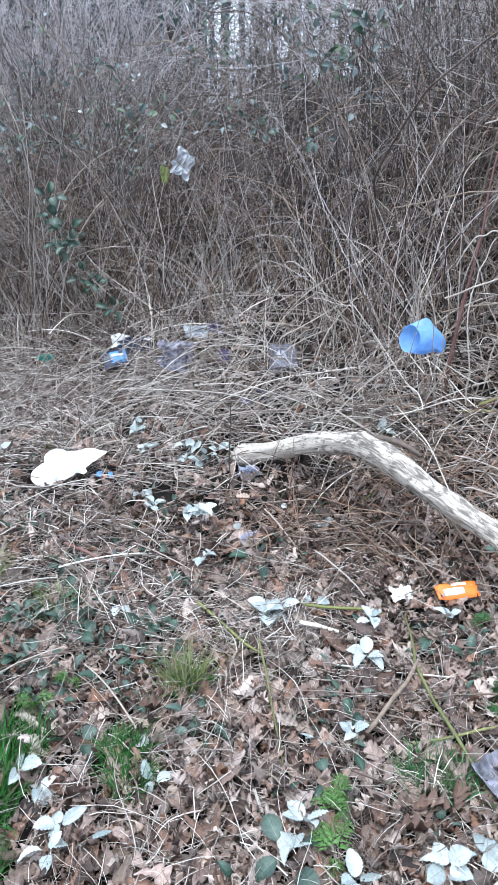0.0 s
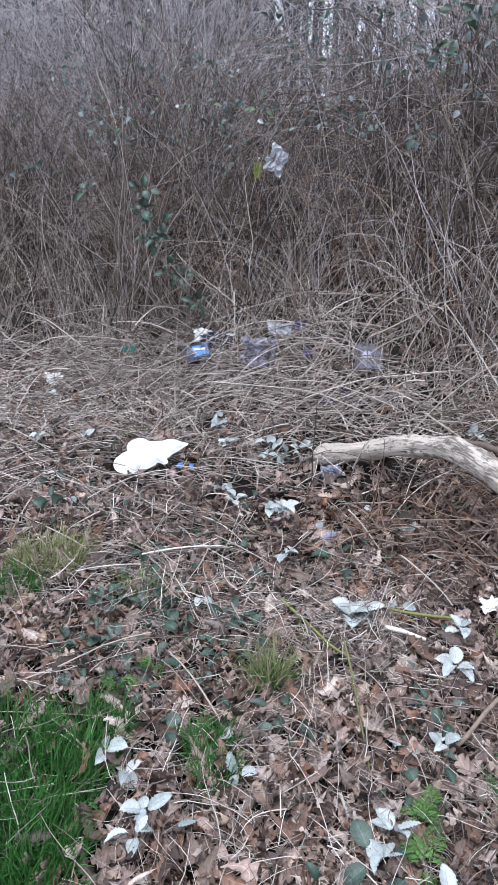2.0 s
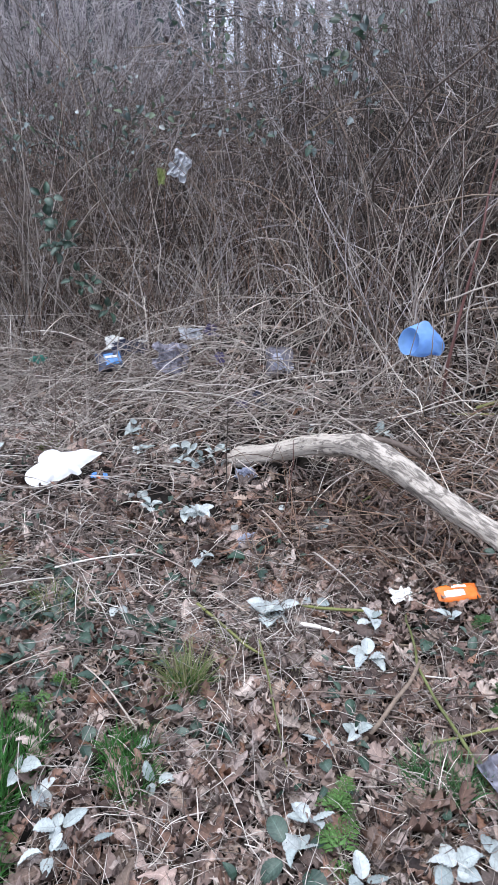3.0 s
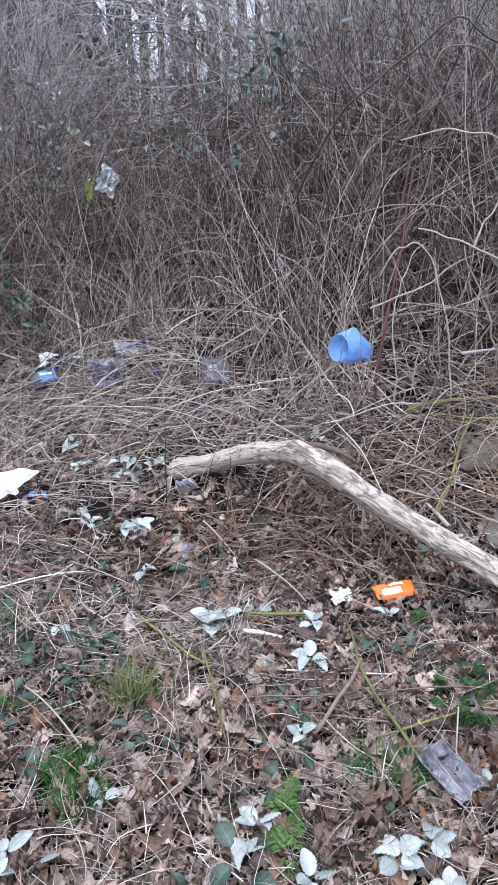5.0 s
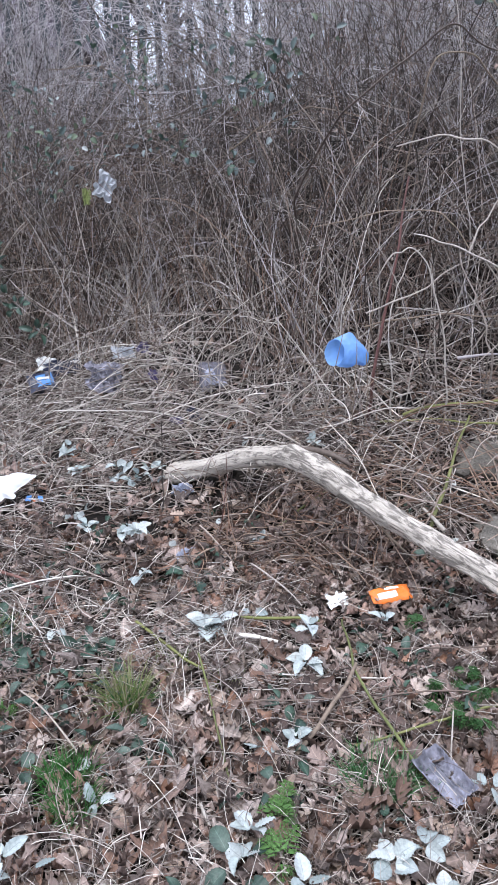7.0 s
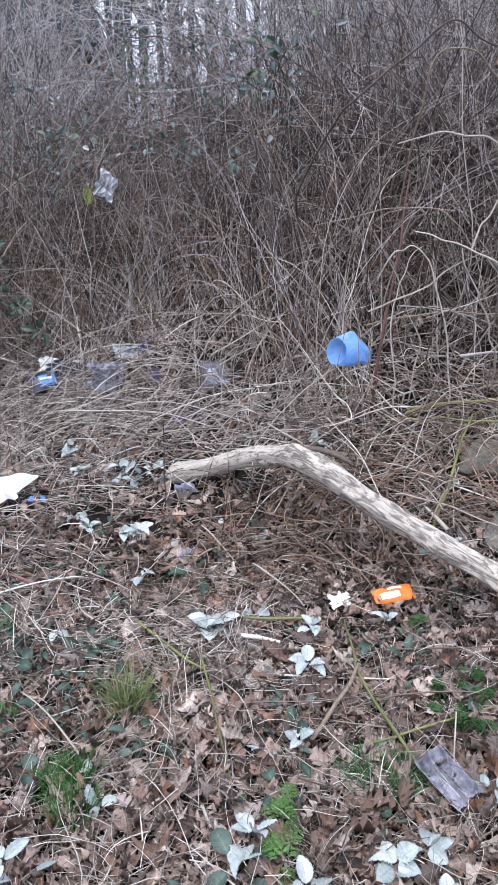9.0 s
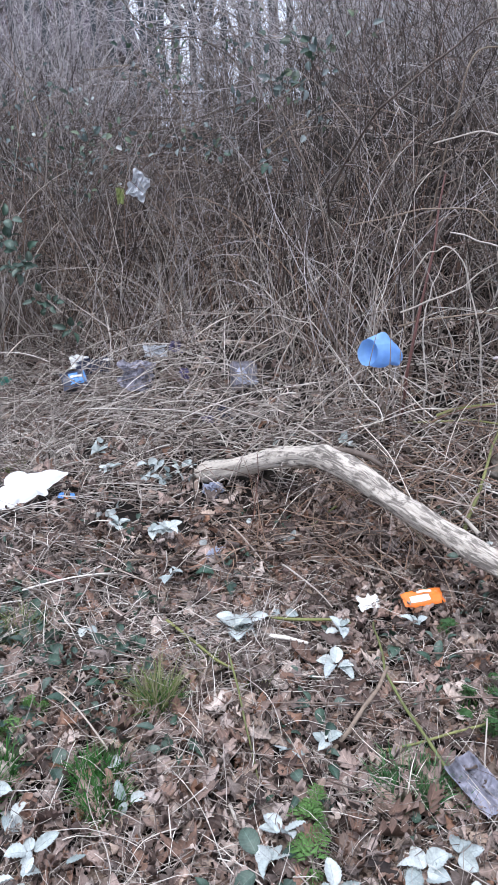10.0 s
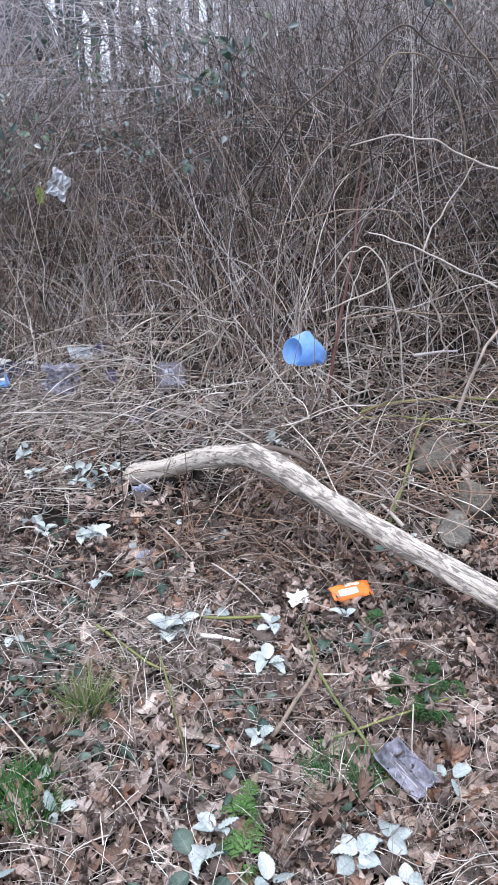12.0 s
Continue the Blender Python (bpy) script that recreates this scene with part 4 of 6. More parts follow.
cane_thing(rooted([(0.98, 3.35, 0.61), (0.93, 3.35, 0.89), (0.94, 3.35, 1.11), (0.88, 3.35, 1.49)]), 0.004, 0.003, STICK, "brown_cane", "dull brown dead cane caught in the thicket")
cane_thing(rooted([(1.03, 3.0, 0.61), (1.07, 3.0, 0.85), (0.96, 3.0, 1.1), (0.85, 3.0, 1.29)]), 0.003, 0.002, PALECANE, "pale_cane", "pale bleached dead cane arching through the thicket")
cane_thing(rooted([(0.55, 3.7, 0.6), (0.63, 3.7, 1.02), (0.74, 3.7, 1.38), (0.85, 3.7, 1.7)]), 0.003, 0.002, PALECANE, "pale_cane", "pale bleached dead cane arching through the thicket")
cane_thing(rooted([(0.45, 3.5, 0.34), (0.53, 3.5, 0.71), (0.45, 3.5, 0.99)]), 0.003, 0.002, PALECANE, "pale_cane", "pale bleached dead cane arching through the thicket")
cane_thing(rooted([(-0.75, 3.6, 0.3), (-0.78, 3.6, 0.15)]), 0.004, 0.004, PALECANE, "pale_cane", "pale bleached dead cane arching through the thicket")
cane_thing(rooted([(1.37, 2.9, 1.37), (1.14, 2.9, 1.49), (0.95, 2.9, 1.57), (0.77, 2.9, 1.49)]), 0.003, 0.002, CANE, "brown_cane", "thin brown bramble cane arching over the thicket")
cane_thing(rooted([(0.66, 2.3, 0.39), (0.76, 2.3, 0.27), (0.89, 2.3, 0.14)]), 0.005, 0.004, STICK, "brown_cane", "dull brown dead cane caught in the thicket")
for a, b, c in [((0.60, 2.84, 0.52), (0.655, 2.83, 0.80), (0.70, 2.86, 1.10)), ((0.735, 2.84, 0.50), (0.745, 2.83, 0.84), (0.72, 2.88, 1.18)), ((0.80, 2.86, 0.52), (0.79, 2.85, 0.83), (0.825, 2.9, 1.05)), ((0.38, 2.98, 0.76), (0.52, 2.92, 0.80), (0.64, 2.92, 0.775))]:
    cane_thing([a, b, c], 0.0024, 0.0018, STICK, "thin_stem", "thin dead stem crossing before the blue bag", "stem")
PC, PCL = "pale_cane", "pale bleached thorny cane arching over the hollow"
cane_thing([(1.21, 2.98, 0.50), (1.2, 2.95, 0.61), (1.17, 2.95, 0.84), (1.12, 2.95, 1.03), (1.08, 2.95, 1.16), (1.02, 2.95, 1.25), (0.97, 2.95, 1.27), (0.92, 2.97, 1.25), (0.86, 3.02, 1.12)], 0.0046, 0.0046, PALECANE, PC, PCL, K=44)
cane_thing([(0.97, 3.05, 0.50), (0.96, 3.0, 0.65), (0.93, 3.0, 0.84), (0.93, 3.0, 1.01), (0.95, 3.0, 1.10), (0.99, 3.0, 1.21), (1.04, 2.98, 1.26)], 0.0042, 0.003, PALECANE, PC, PCL, K=40)
cane_thing([(1.40, 2.98, 0.62), (1.37, 2.9, 0.81), (1.33, 2.9, 0.93), (1.28, 2.9, 1.03), (1.23, 2.9, 1.13), (1.18, 2.9, 1.25)], 0.0046, 0.005, PALECANE, PC, PCL, K=36)
cane_thing([(1.50, 2.95, 0.62), (1.49, 2.85, 0.83), (1.43, 2.85, 0.98), (1.38, 2.85, 1.08), (1.32, 2.85, 1.16), (1.25, 2.82, 1.23)], 0.0042, 0.004, PALECANE, PC, PCL, K=36)
cane_thing([(0.96, 2.84, 1.33), (1.02, 2.8, 1.32), (1.1, 2.8, 1.29), (1.19, 2.8, 1.25), (1.32, 2.8, 1.19), (1.43, 2.8, 1.15), (1.52, 2.8, 1.10), (1.78, 2.85, 0.98), (2.05, 2.95, 0.84), (2.3, 3.0, 0.70)], 0.0072, 0.0065, PALECANE, PC, "thick pale thorny cane slanting down over the hollow", K=44, sides=8)
cane_thing([(0.6, 3.1, 1.35), (0.84, 2.85, 1.42), (1.0, 2.85, 1.42), (1.07, 2.85, 1.41), (1.14, 2.85, 1.35), (1.19, 2.83, 1.27)], 0.0035, 0.005, STICK, "brown_cane", "dull brown dead cane caught in the thicket")
cane_thing([(1.19, 2.83, 1.25), (1.23, 2.85, 1.35), (1.29, 2.85, 1.44), (1.42, 2.9, 1.62)], 0.0045, 0.003, PALECANE, PC, PCL)
cane_thing([(0.85, 3.15, 0.90), (1.0, 3.05, 0.95), (1.21, 3.05, 0.97), (1.36, 3.05, 0.95), (1.52, 3.05, 0.95), (1.9, 3.05, 0.92)], 0.0045, 0.0045, STICK, "brown_cane", "dull brown cane lodged across the hollow")
cane_thing([(0.82, 3.0, 0.99), (0.91, 2.95, 1.04), (1.07, 2.95, 1.1), (1.18, 2.93, 1.19), (1.27, 2.85, 1.25)], 0.0045, 0.004, PALECANE, PC, PCL)
cane_thing([(1.33, 2.66, 0.60), (1.38, 2.6, 0.86), (1.41, 2.6, 0.92), (1.44, 2.6, 0.96), (1.62, 2.7, 1.12)], 0.0075, 0.006, PALECANE, PC, PCL)
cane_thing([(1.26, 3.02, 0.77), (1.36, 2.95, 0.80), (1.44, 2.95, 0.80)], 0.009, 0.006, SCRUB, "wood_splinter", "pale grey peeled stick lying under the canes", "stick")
# sticks and canes on the ground
cane_thing([(0.63, 1.27, 0.02), (0.57, 1.50, 0.075), (0.51, 1.76, 0.10), (0.53, 1.95, 0.09), (0.545, 2.08, 0.06)], 0.0055, 0.0035, GREENCANE, "green_cane", "ridged green bramble cane lying over the leaf litter", "cane", 30, 7)
cane_thing([(0.29, 1.49, 0.04), (0.42, 1.63, 0.085), (0.52, 1.77, 0.11)], 0.007, 0.0055, STICK, "dead_stick", "grey-brown dead stick lying on the litter", "stick", sides=8)
cane_thing([(0.17, 2.125, 0.07), (0.32, 2.09, 0.075), (0.46, 2.065, 0.07)], 0.006, 0.005, GREENCANE, "green_cane", "olive stick lying behind the pale leaves")
cane_thing([(-0.185, 2.125, 0.075), (-0.067, 1.961, 0.08), (0.043, 1.871, 0.05)], 0.006, 0.0045, GREENCANE, "green_cane", "short olive green cane lying on the litter")
cane_thing([(0.96, 2.40, 0.20), (0.986, 2.437, 0.272), (1.11, 2.615, 0.39), (1.26, 2.835, 0.536), (1.27, 2.85, 0.55)], 0.0085, 0.0075, GREENCANE, "green_cane", "thick mossy green cane leaning on the bank", sides=8)
cane_thing([(1.03, 3.05, 0.50), (1.24, 3.0, 0.56), (1.44, 2.96, 0.58), (1.8, 2.9, 0.56)], 0.008, 0.007, GREENCANE, "green_cane", "green cane lying along the stalk heap", sides=8)
cane_thing([(0.92, 3.05, 0.47), (1.165, 2.94, 0.51), (1.38, 2.85, 0.51), (1.7, 2.75, 0.47)], 0.005, 0.0045, GREENCANE, "green_cane", "slim olive cane lying on the stalk heap")
cane_thing([(0.46, 1.505, 0.04), (0.638, 1.514, 0.08), (0.861, 1.576, 0.075), (1.05, 1.63, 0.05)], 0.0042, 0.0036, GREENCANE, "green_cane", "olive cane lying beside the clear plastic tray")
cane_thing([(0.17, 2.021, 0.065), (0.23, 2.0, 0.068), (0.30, 1.975, 0.06)], 0.009, 0.006, PALECANE, "wood_splinter", "pale split wood sliver on the litter", "splinter")
cane_thing([(0.945, 2.455, 0.30), (0.975, 2.40, 0.275), (1.0, 2.345, 0.25)], 0.006, 0.010, PALECANE, "wood_splinter", "pale split wood sliver behind the log", "splinter")
cane_thing([(0.85, 2.55, 0.32), (0.91, 2.504, 0.325), (1.117, 2.322, 0.30), (1.309, 2.175, 0.265), (1.5, 2.05, 0.22)], 0.0034, 0.0028, PALECANE, "pale_stalk", "long thin pale stalk lying before the stones", "stalk")
cane_thing([(0.73, 1.50, 0.14), (0.70, 1.42, 0.07), (0.68, 1.33, 0.005)], 0.0022, 0.0022, PALECANE, "pale_stalk", "thin pale stalk standing before the clear plastic", "stalk")
cane_thing([(0.40, 1.33, 0.02), (0.47, 1.35, 0.055), (0.53, 1.33, 0.05), (0.585, 1.26, 0.01)], 0.0024, 0.002, PALECANE, "pale_stalk", "bent pale stalk arching over brown leaves", "stalk")
cane_thing([(0.02, 1.36, 0.03), (0.05, 1.26, 0.03), (0.07, 1.16, 0.02)], 0.005, 0.003, PALECANE, "pale_stalk", "broken pale stalk lying on oak leaves", "stalk")
cane_thing([(0.03, 1.86, 0.12), (0.07, 1.6, 0.08), (0.10, 1.43, 0.02)], 0.0032, 0.003, GREENCANE, "green_cane", "thin dark olive cane slanting over the litter")
cane_thing([(0.55, 2.36, 0.13), (0.75, 2.2, 0.12), (1.05, 2.02, 0.13)], 0.0022, 0.0018, PALECANE, "pale_stalk", "long thin pale stalk lying behind the orange packet", "stalk")
cane_thing([(-1.9, 3.9, 0.05), (-1.5, 3.75, 0.06), (-1.1, 3.62, 0.03)], 0.006, 0.004, STICK, "dead_stick", "thin dead stick lying on the flattened stalks", "stick")
cane_thing([(-0.75, 3.2, 0.06), (-0.66, 3.0, 0.05), (-0.60, 2.86, 0.02)], 0.005, 0.005, DARKCANE, "dead_stick", "short dark stick beside the white bag", "stick")
cane_thing([(-0.4, 2.62, 0.04), (0.1, 2.66, 0.06), (0.5, 2.62, 0.05)], 0.006, 0.004, STICK, "dead_stick", "brown dead stick lying across the litter", "stick")
cane_thing([(-0.15, 2.28, 0.05), (0.15, 2.33, 0.06), (0.45, 2.29, 0.04)], 0.004, 0.003, STICK, "dead_stick", "thin brown stick lying across the litter", "stick")
cane_thing([(0.25, 1.98, 0.03), (0.6, 1.9, 0.06), (1.1, 1.98, 0.08)], 0.004, 0.003, STICK, "dead_stick", "long thin brown stick across the oak leaves", "stick")
cane_thing([(0.28, 1.82, 0.05), (0.62, 1.75, 0.06), (1.0, 1.86, 0.07)], 0.003, 0.002, PALECANE, "pale_stalk", "long straw-coloured stalk across the oak leaves", "stalk")
cane_thing([(0.35, 2.7, 0.08), (0.52, 2.78, 0.18), (0.7, 2.85, 0.25)], 0.007, 0.005, GREENCANE, "green_cane", "mossy green cane beneath the fallen log")
cane_thing([(0.13, 2.75, 0.05), (0.16, 2.62, 0.30), (0.17, 2.58, 0.52)], 0.003, 0.002, REDCANE, "red_shoot", "thin reddish shoot standing before the log", "shoot")
cane_thing([(-0.12, 3.05, 0.03), (-0.11, 3.06, 0.25), (-0.10, 3.1, 0.5)], 0.003, 0.002, CANE, "brown_shoot", "thin brown shoot standing by the log's end", "shoot")

cane_thing([(-0.78, 2.56, 0.07), (-0.68, 2.49, 0.075), (-0.579, 2.42, 0.06)], 0.008, 0.006, REDCANE, "dead_stick", "short red-brown dead stick lying on the litter", "stick")
cane_thing([(-0.55, 2.72, 0.05), (-0.2, 2.58, 0.07), (0.05, 2.50, 0.05)], 0.005, 0.004, DARKCANE, "dead_stick", "dark thin dead stick lying across the litter", "stick")

# ---- fallen log ----
def fallen_log():
    line = np.array([(-0.085, 3.365, 0.128), (-0.027, 3.303, 0.152), (0.05, 3.22, 0.196), (0.19, 3.073, 0.291), (0.31, 2.884, 0.386), (0.417, 2.705, 0.45), (0.504, 2.569, 0.466), (0.578, 2.457, 0.452), (0.666, 2.341, 0.402), (0.778, 2.221, 0.36), (0.899, 2.096, 0.316), (1.019, 1.989, 0.272), (1.139, 1.879, 0.221), (1.45, 1.58, 0.08)])
    rad = np.array([0.047, 0.051, 0.050, 0.047, 0.045, 0.046, 0.049, 0.047, 0.043, 0.041, 0.041, 0.042, 0.042, 0.044])
    s = np.concatenate([[0], np.cumsum(np.linalg.norm(np.diff(line, axis=0), axis=1))])
    K, S = 240, 40
    q = np.linspace(0, s[-1], K)
    P = np.stack([np.interp(q, s, line[:, k]) for k in range(3)], 1)
    for _ in range(24):
        P[1:-1] = 0.25 * P[:-2] + 0.5 * P[1:-1] + 0.25 * P[2:]
    R = np.interp(q, s, rad)
    T = np.gradient(P, axis=0)
    T /= np.linalg.norm(T, axis=1, keepdims=True)
    a = np.cross(T, (0, 0, 1.0))
    a /= np.linalg.norm(a, axis=1, keepdims=True)
    b = np.cross(a, T)
    bm = bmesh.new()
    uvl = bm.loops.layers.uv.new("UVMap")
    rows = []
    for k in range(K):
        ring = []
        for j in range(S):
            g = 2 * np.pi * j / S
            p0 = P[k]
            fine = 0.035 * noise.noise(Vector((q[k] * 30, np.cos(g) * 7, np.sin(g) * 7))) - 0.07 * max(0.0, noise.noise(Vector((q[k] * 7, np.cos(g) * 9, np.sin(g) * 9))) - 0.15)
            bumpy = fine + 0.24 * noise.noise(Vector((q[k] * 6, np.cos(g) * 1.3, np.sin(g) * 1.3))) + 0.12 * noise.noise(Vector((q[k] * 9, np.cos(g) * 5, np.sin(g) * 5)))
            groove = -0.10 * np.exp(-((np.sin(g - 0.9 - 0.5 * np.sin(q[k] * 4))) / 0.22) ** 2) * (np.cos(g - 0.9) > 0) * (0.4 + 0.6 * np.sin(q[k] * 7 + 1) ** 2)
            knot = 0.5 * np.exp(-((q[k] - 0.98) / 0.05) ** 2 - ((g - 1.3) / 0.5) ** 2) + 0.25 * np.exp(-((q[k] - 0.06) / 0.05) ** 2 - ((g - 2.6) / 0.9) ** 2)
            rr = R[k] * (1 + bumpy + groove + knot)
            rr *= 1 + 1.6 * bumpy * math.exp(-q[k] / 0.06)
            rr *= (0.80, 0.88, 0.93, 0.96, 0.98)[k] if k < 5 else 1
            ring.append(bm.verts.new(p0 + rr * (np.cos(g) * a[k] + np.sin(g) * b[k]) - line[0]))
        rows.append(ring)
    for k in range(K - 1):
        for j in range(S):
            j2 = (j + 1) % S
            fc = bm.faces.new((rows[k][j], rows[k][j2], rows[k + 1][j2], rows[k + 1][j]))
            fc.smooth = True
            for lp, (kk, jj) in zip(fc.loops, ((k, j), (k, j + 1), (k + 1, j + 1), (k + 1, j))):
                lp[uvl].uv = (q[kk], jj / S)
    for ring, kk in ((rows[0], 0), (rows[-1], K - 1)):
        c = bm.verts.new(P[kk] + (0.012 if kk == 0 else -0.01) * T[kk] - line[0])
        for j in range(S):
            bm.faces.new((c, ring[(j + 1) % S], ring[j]) if kk == 0 else (c, ring[j], ring[(j + 1) % S]))
    me = bpy.data.meshes.new("log_wood")
    bm.to_mesh(me)
    bm.free()
    me.materials.append(LOGWOOD)
    ob = new("fallen_log", me)
    ob.location = line[0]
    tagged(ob, "bent bare weathered grey log lying across the litter", "log")
    stub_pts = np.array([(0.45, 2.66, 0.485), (0.53, 2.60, 0.515), (0.60, 2.55, 0.507), (0.655, 2.51, 0.478)]) - line[0]
    stub_v, stub_f = line_tube(stub_pts, 0.017, 0.008, 16, 12, 0.10)
    stub = mesh_of("branch_stub", stub_v, list(stub_f.tolist()) + [list(range(len(stub_v) - 12, len(stub_v)))], DARKCANE)
    part("branch_stub", stub, ob, "dark broken side branch")


fallen_log()


# ---- stones ----
def stone(place, size, seed, label):
    r = random.Random(seed * 7)
    planes = [(Vector((r.gauss(0, 1), r.gauss(0, 1), r.gauss(0, 1))).normalized(), r.uniform(0.62, 0.92)) for _ in range(16)]
    bm = bmesh.new()
    bmesh.ops.create_icosphere(bm, subdivisions=5, radius=1)
    for v in bm.verts:
        c = v.co.copy()
        d = min([1.0] + [h / max(0.05, c.dot(nrm)) for nrm, h in planes])
        d *= 1 + 0.05 * noise.noise(c * 3 + Vector((0, seed, 0))) + 0.025 * noise.noise(c * 9) + 0.012 * noise.noise(c * 22)
        v.co = Vector((c.x * size[0], c.y * size[1], c.z * size[2])) * d
    for f in bm.faces:
        f.smooth = True
    me = bpy.data.meshes.new("stone")
    bm.to_mesh(me)
    bm.free()
    me.materials.append(STONE)
    ob = new("stone", me)
    ob.matrix_world = pose(*place, 8 * math.sin(seed), 10 * math.cos(seed), 40 * seed)
    tagged(ob, label, "stone", "stones on the bank")


stone((1.33, 2.80, 0.35), (0.20, 0.13, 0.085), 1, "brown mossy stone half buried in the bank")
stone((1.22, 2.37, 0.20), (0.13, 0.10, 0.10), 2, "grey mossy stone among dead stalks by the log")
stone((1.33, 2.46, 0.27), (0.085, 0.08, 0.11), 3, "grey lichened stone standing in the dead stalks")


# ---- fence, house and trees behind ----
def fence():
    y0, z0 = 8.2, float(ground_z(0.0, 8.2)) - 0.02
    ob = holder("palisade_fence", (0, y0, z0), "dark painted steel palisade fence behind the thicket", "fence")
    def box(sx, sy, sz, tip=0.0):
        bm = bmesh.new()
        bmesh.ops.create_cube(bm, size=1)
        for v in bm.verts:
            v.co = Vector((v.co.x * sx, v.co.y * sy, (v.co.z + 0.5) * sz))
        if tip:
            top = [f for f in bm.faces if f.normal.z > 0.9]
            ext = bmesh.ops.extrude_face_region(bm, geom=top)
            for v in [g for g in ext["geom"] if isinstance(g, bmesh.types.BMVert)]:
                v.co = Vector((v.co.x * 0.15, v.co.y, v.co.z + tip))
        bmesh.ops.bevel(bm, geom=bm.edges[:], offset=0.004, segments=1, affect="EDGES")
        me = bpy.data.meshes.new("steel")
        bm.to_mesh(me)
        bm.free()
        me.materials.append(FENCE)
        return me
    pale = box(0.065, 0.018, 1.85, 0.06)
    for k in range(64):
        part("pale", pale, ob, at=Matrix.Translation((-6.4 + 0.165 * k + 0.012 * math.sin(k * 2.3), 0, 0.05)))
    rail, post = box(11, 0.04, 0.05), box(0.10, 0.055, 2.05)
    for h in (0.35, 1.3):
        part("rail", rail, ob, at=Matrix.Translation((-1.2, 0.034, h)))
    for x in (-6.0, -3.3, -0.55, 1.15, 3.6):
        part("post", post, ob, at=Matrix.Translation((x, 0.09, 0)))


fence()


def house():
    ob = holder("house", pose(-11.3, 27, 1.3, 0, 0, -4), "brown brick house with a dark tiled roof behind the fence", "house")
    def prism(name, pts, depth, material):
        n = len(pts)
        v = [(x, 0, z) for x, z in pts] + [(x, depth, z) for x, z in pts]
        f = [tuple(range(n)), tuple(range(2 * n - 1, n - 1, -1))] + [(k, n + k, n + (k + 1) % n, (k + 1) % n) for k in range(n)]
        return mesh_of(name, v, f, material, False)
    part("wall", prism("wall", [(-8, 0), (8, 0), (8, 4.6), (-8, 4.6)], 8, BRICK), ob)
    roof = part("roof", mesh_of("roof", [(-8.4, -0.4, 4.5), (8.4, -0.4, 4.5), (7.2, 4, 8.6), (-7.2, 4, 8.6), (-8.4, 8.4, 4.5), (8.4, 8.4, 4.5)], [(0, 1, 2, 3), (5, 4, 3, 2), (1, 5, 2), (4, 0, 3), (0, 4, 5, 1)], TILE, False), ob)
    course = mesh_of("tile_course", [(-8.4, 0, 0), (8.4, 0, 0), (8.4, 0.34, 0.315), (-8.4, 0.34, 0.315), (-8.4, 0, 0.05), (8.4, 0, 0.05), (8.4, 0.34, 0.325), (-8.4, 0.34, 0.325)], [(0, 1, 5, 4), (4, 5, 6, 7), (1, 2, 6, 5), (3, 0, 4, 7), (3, 2, 1, 0)], TILE, False)
    for k in range(12):
        part("tile_course", course, roof, at=Matrix.Translation((0, -0.42 + k * 0.34, 4.5 + k * 0.3165)) @ Matrix.Diagonal((1 - 0.0115 * k, 1, 1, 1)))


house()


def bare_tree(place, height, seed, n_limbs=16, twigs=900):
    global rs
    keep, rs = rs, np.random.RandomState(seed)
    ob = holder("bare_tree", place, "leafless tree with dark trunk and fine twigs against the sky", "tree", "trees behind the fence")
    K = 14
    trunk = grow(np.zeros((1, 3)), np.array([[rs.normal() * 0.05, 0, 1.0]]), np.array([height]), K, 0, 0.03)
    part("trunk", mesh_of("trunk", *tubes(trunk, taper(1, K, 0.016 * height, 0.004 * height), 9), BARK), ob)
    k = rs.randint(2, K - 1, n_limbs)
    a = rs.uniform(0, 6.3, n_limbs)
    limbs = grow(trunk[0, k], np.column_stack([np.cos(a), np.sin(a), rs.uniform(0.5, 1.4, n_limbs)]), rs.uniform(0.25, 0.5, n_limbs) * height * (1.15 - k / K), 9, -0.03, 0.10)
    sub_src = limbs[rs.randint(0, n_limbs, n_limbs * 7), rs.randint(2, 9, n_limbs * 7)]
    ns = len(sub_src)
    subs = grow(sub_src, rs.normal(size=(ns, 3)) + np.array([0, 0, 0.5]), rs.uniform(0.08, 0.2, ns) * height, 7, 0.0, 0.13)
    tw_src = subs[rs.randint(0, ns, twigs), rs.randint(1, 7, twigs)]
    tws = grow(tw_src, rs.normal(size=(twigs, 3)) + np.array([0, 0, 0.4]), rs.uniform(0.03, 0.09, twigs) * height, 5, 0.02, 0.15)
    r_t = 0.0012 * height
    crown = joined([tubes(limbs, taper(n_limbs, 9, 0.007 * height, 0.002 * height), 5), tubes(subs, taper(ns, 7, 0.0022 * height, 0.0012 * height), 4), tubes(tws, taper(twigs, 5, r_t, r_t * 0.5), 3)])
    part("crown", mesh_of("crown", *crown, BARK), ob)
    rs = keep


for k, (x, y, h) in enumerate([(-1.3, 11, 5.0), (-0.4, 10.0, 4.2), (0.5, 10.5, 4.6), (1.4, 10.2, 4.4), (0.9, 9.7, 3.6), (2.6, 14.5, 8.0), (4.2, 13, 7.0), (-4.5, 14, 7.0), (-3.0, 17, 7.0), (0.2, 19, 9.0), (3.4, 20, 9.0)]):
    bare_tree((x, y, float(ground_z(x, y)) - 0.03), h, 40 + k)


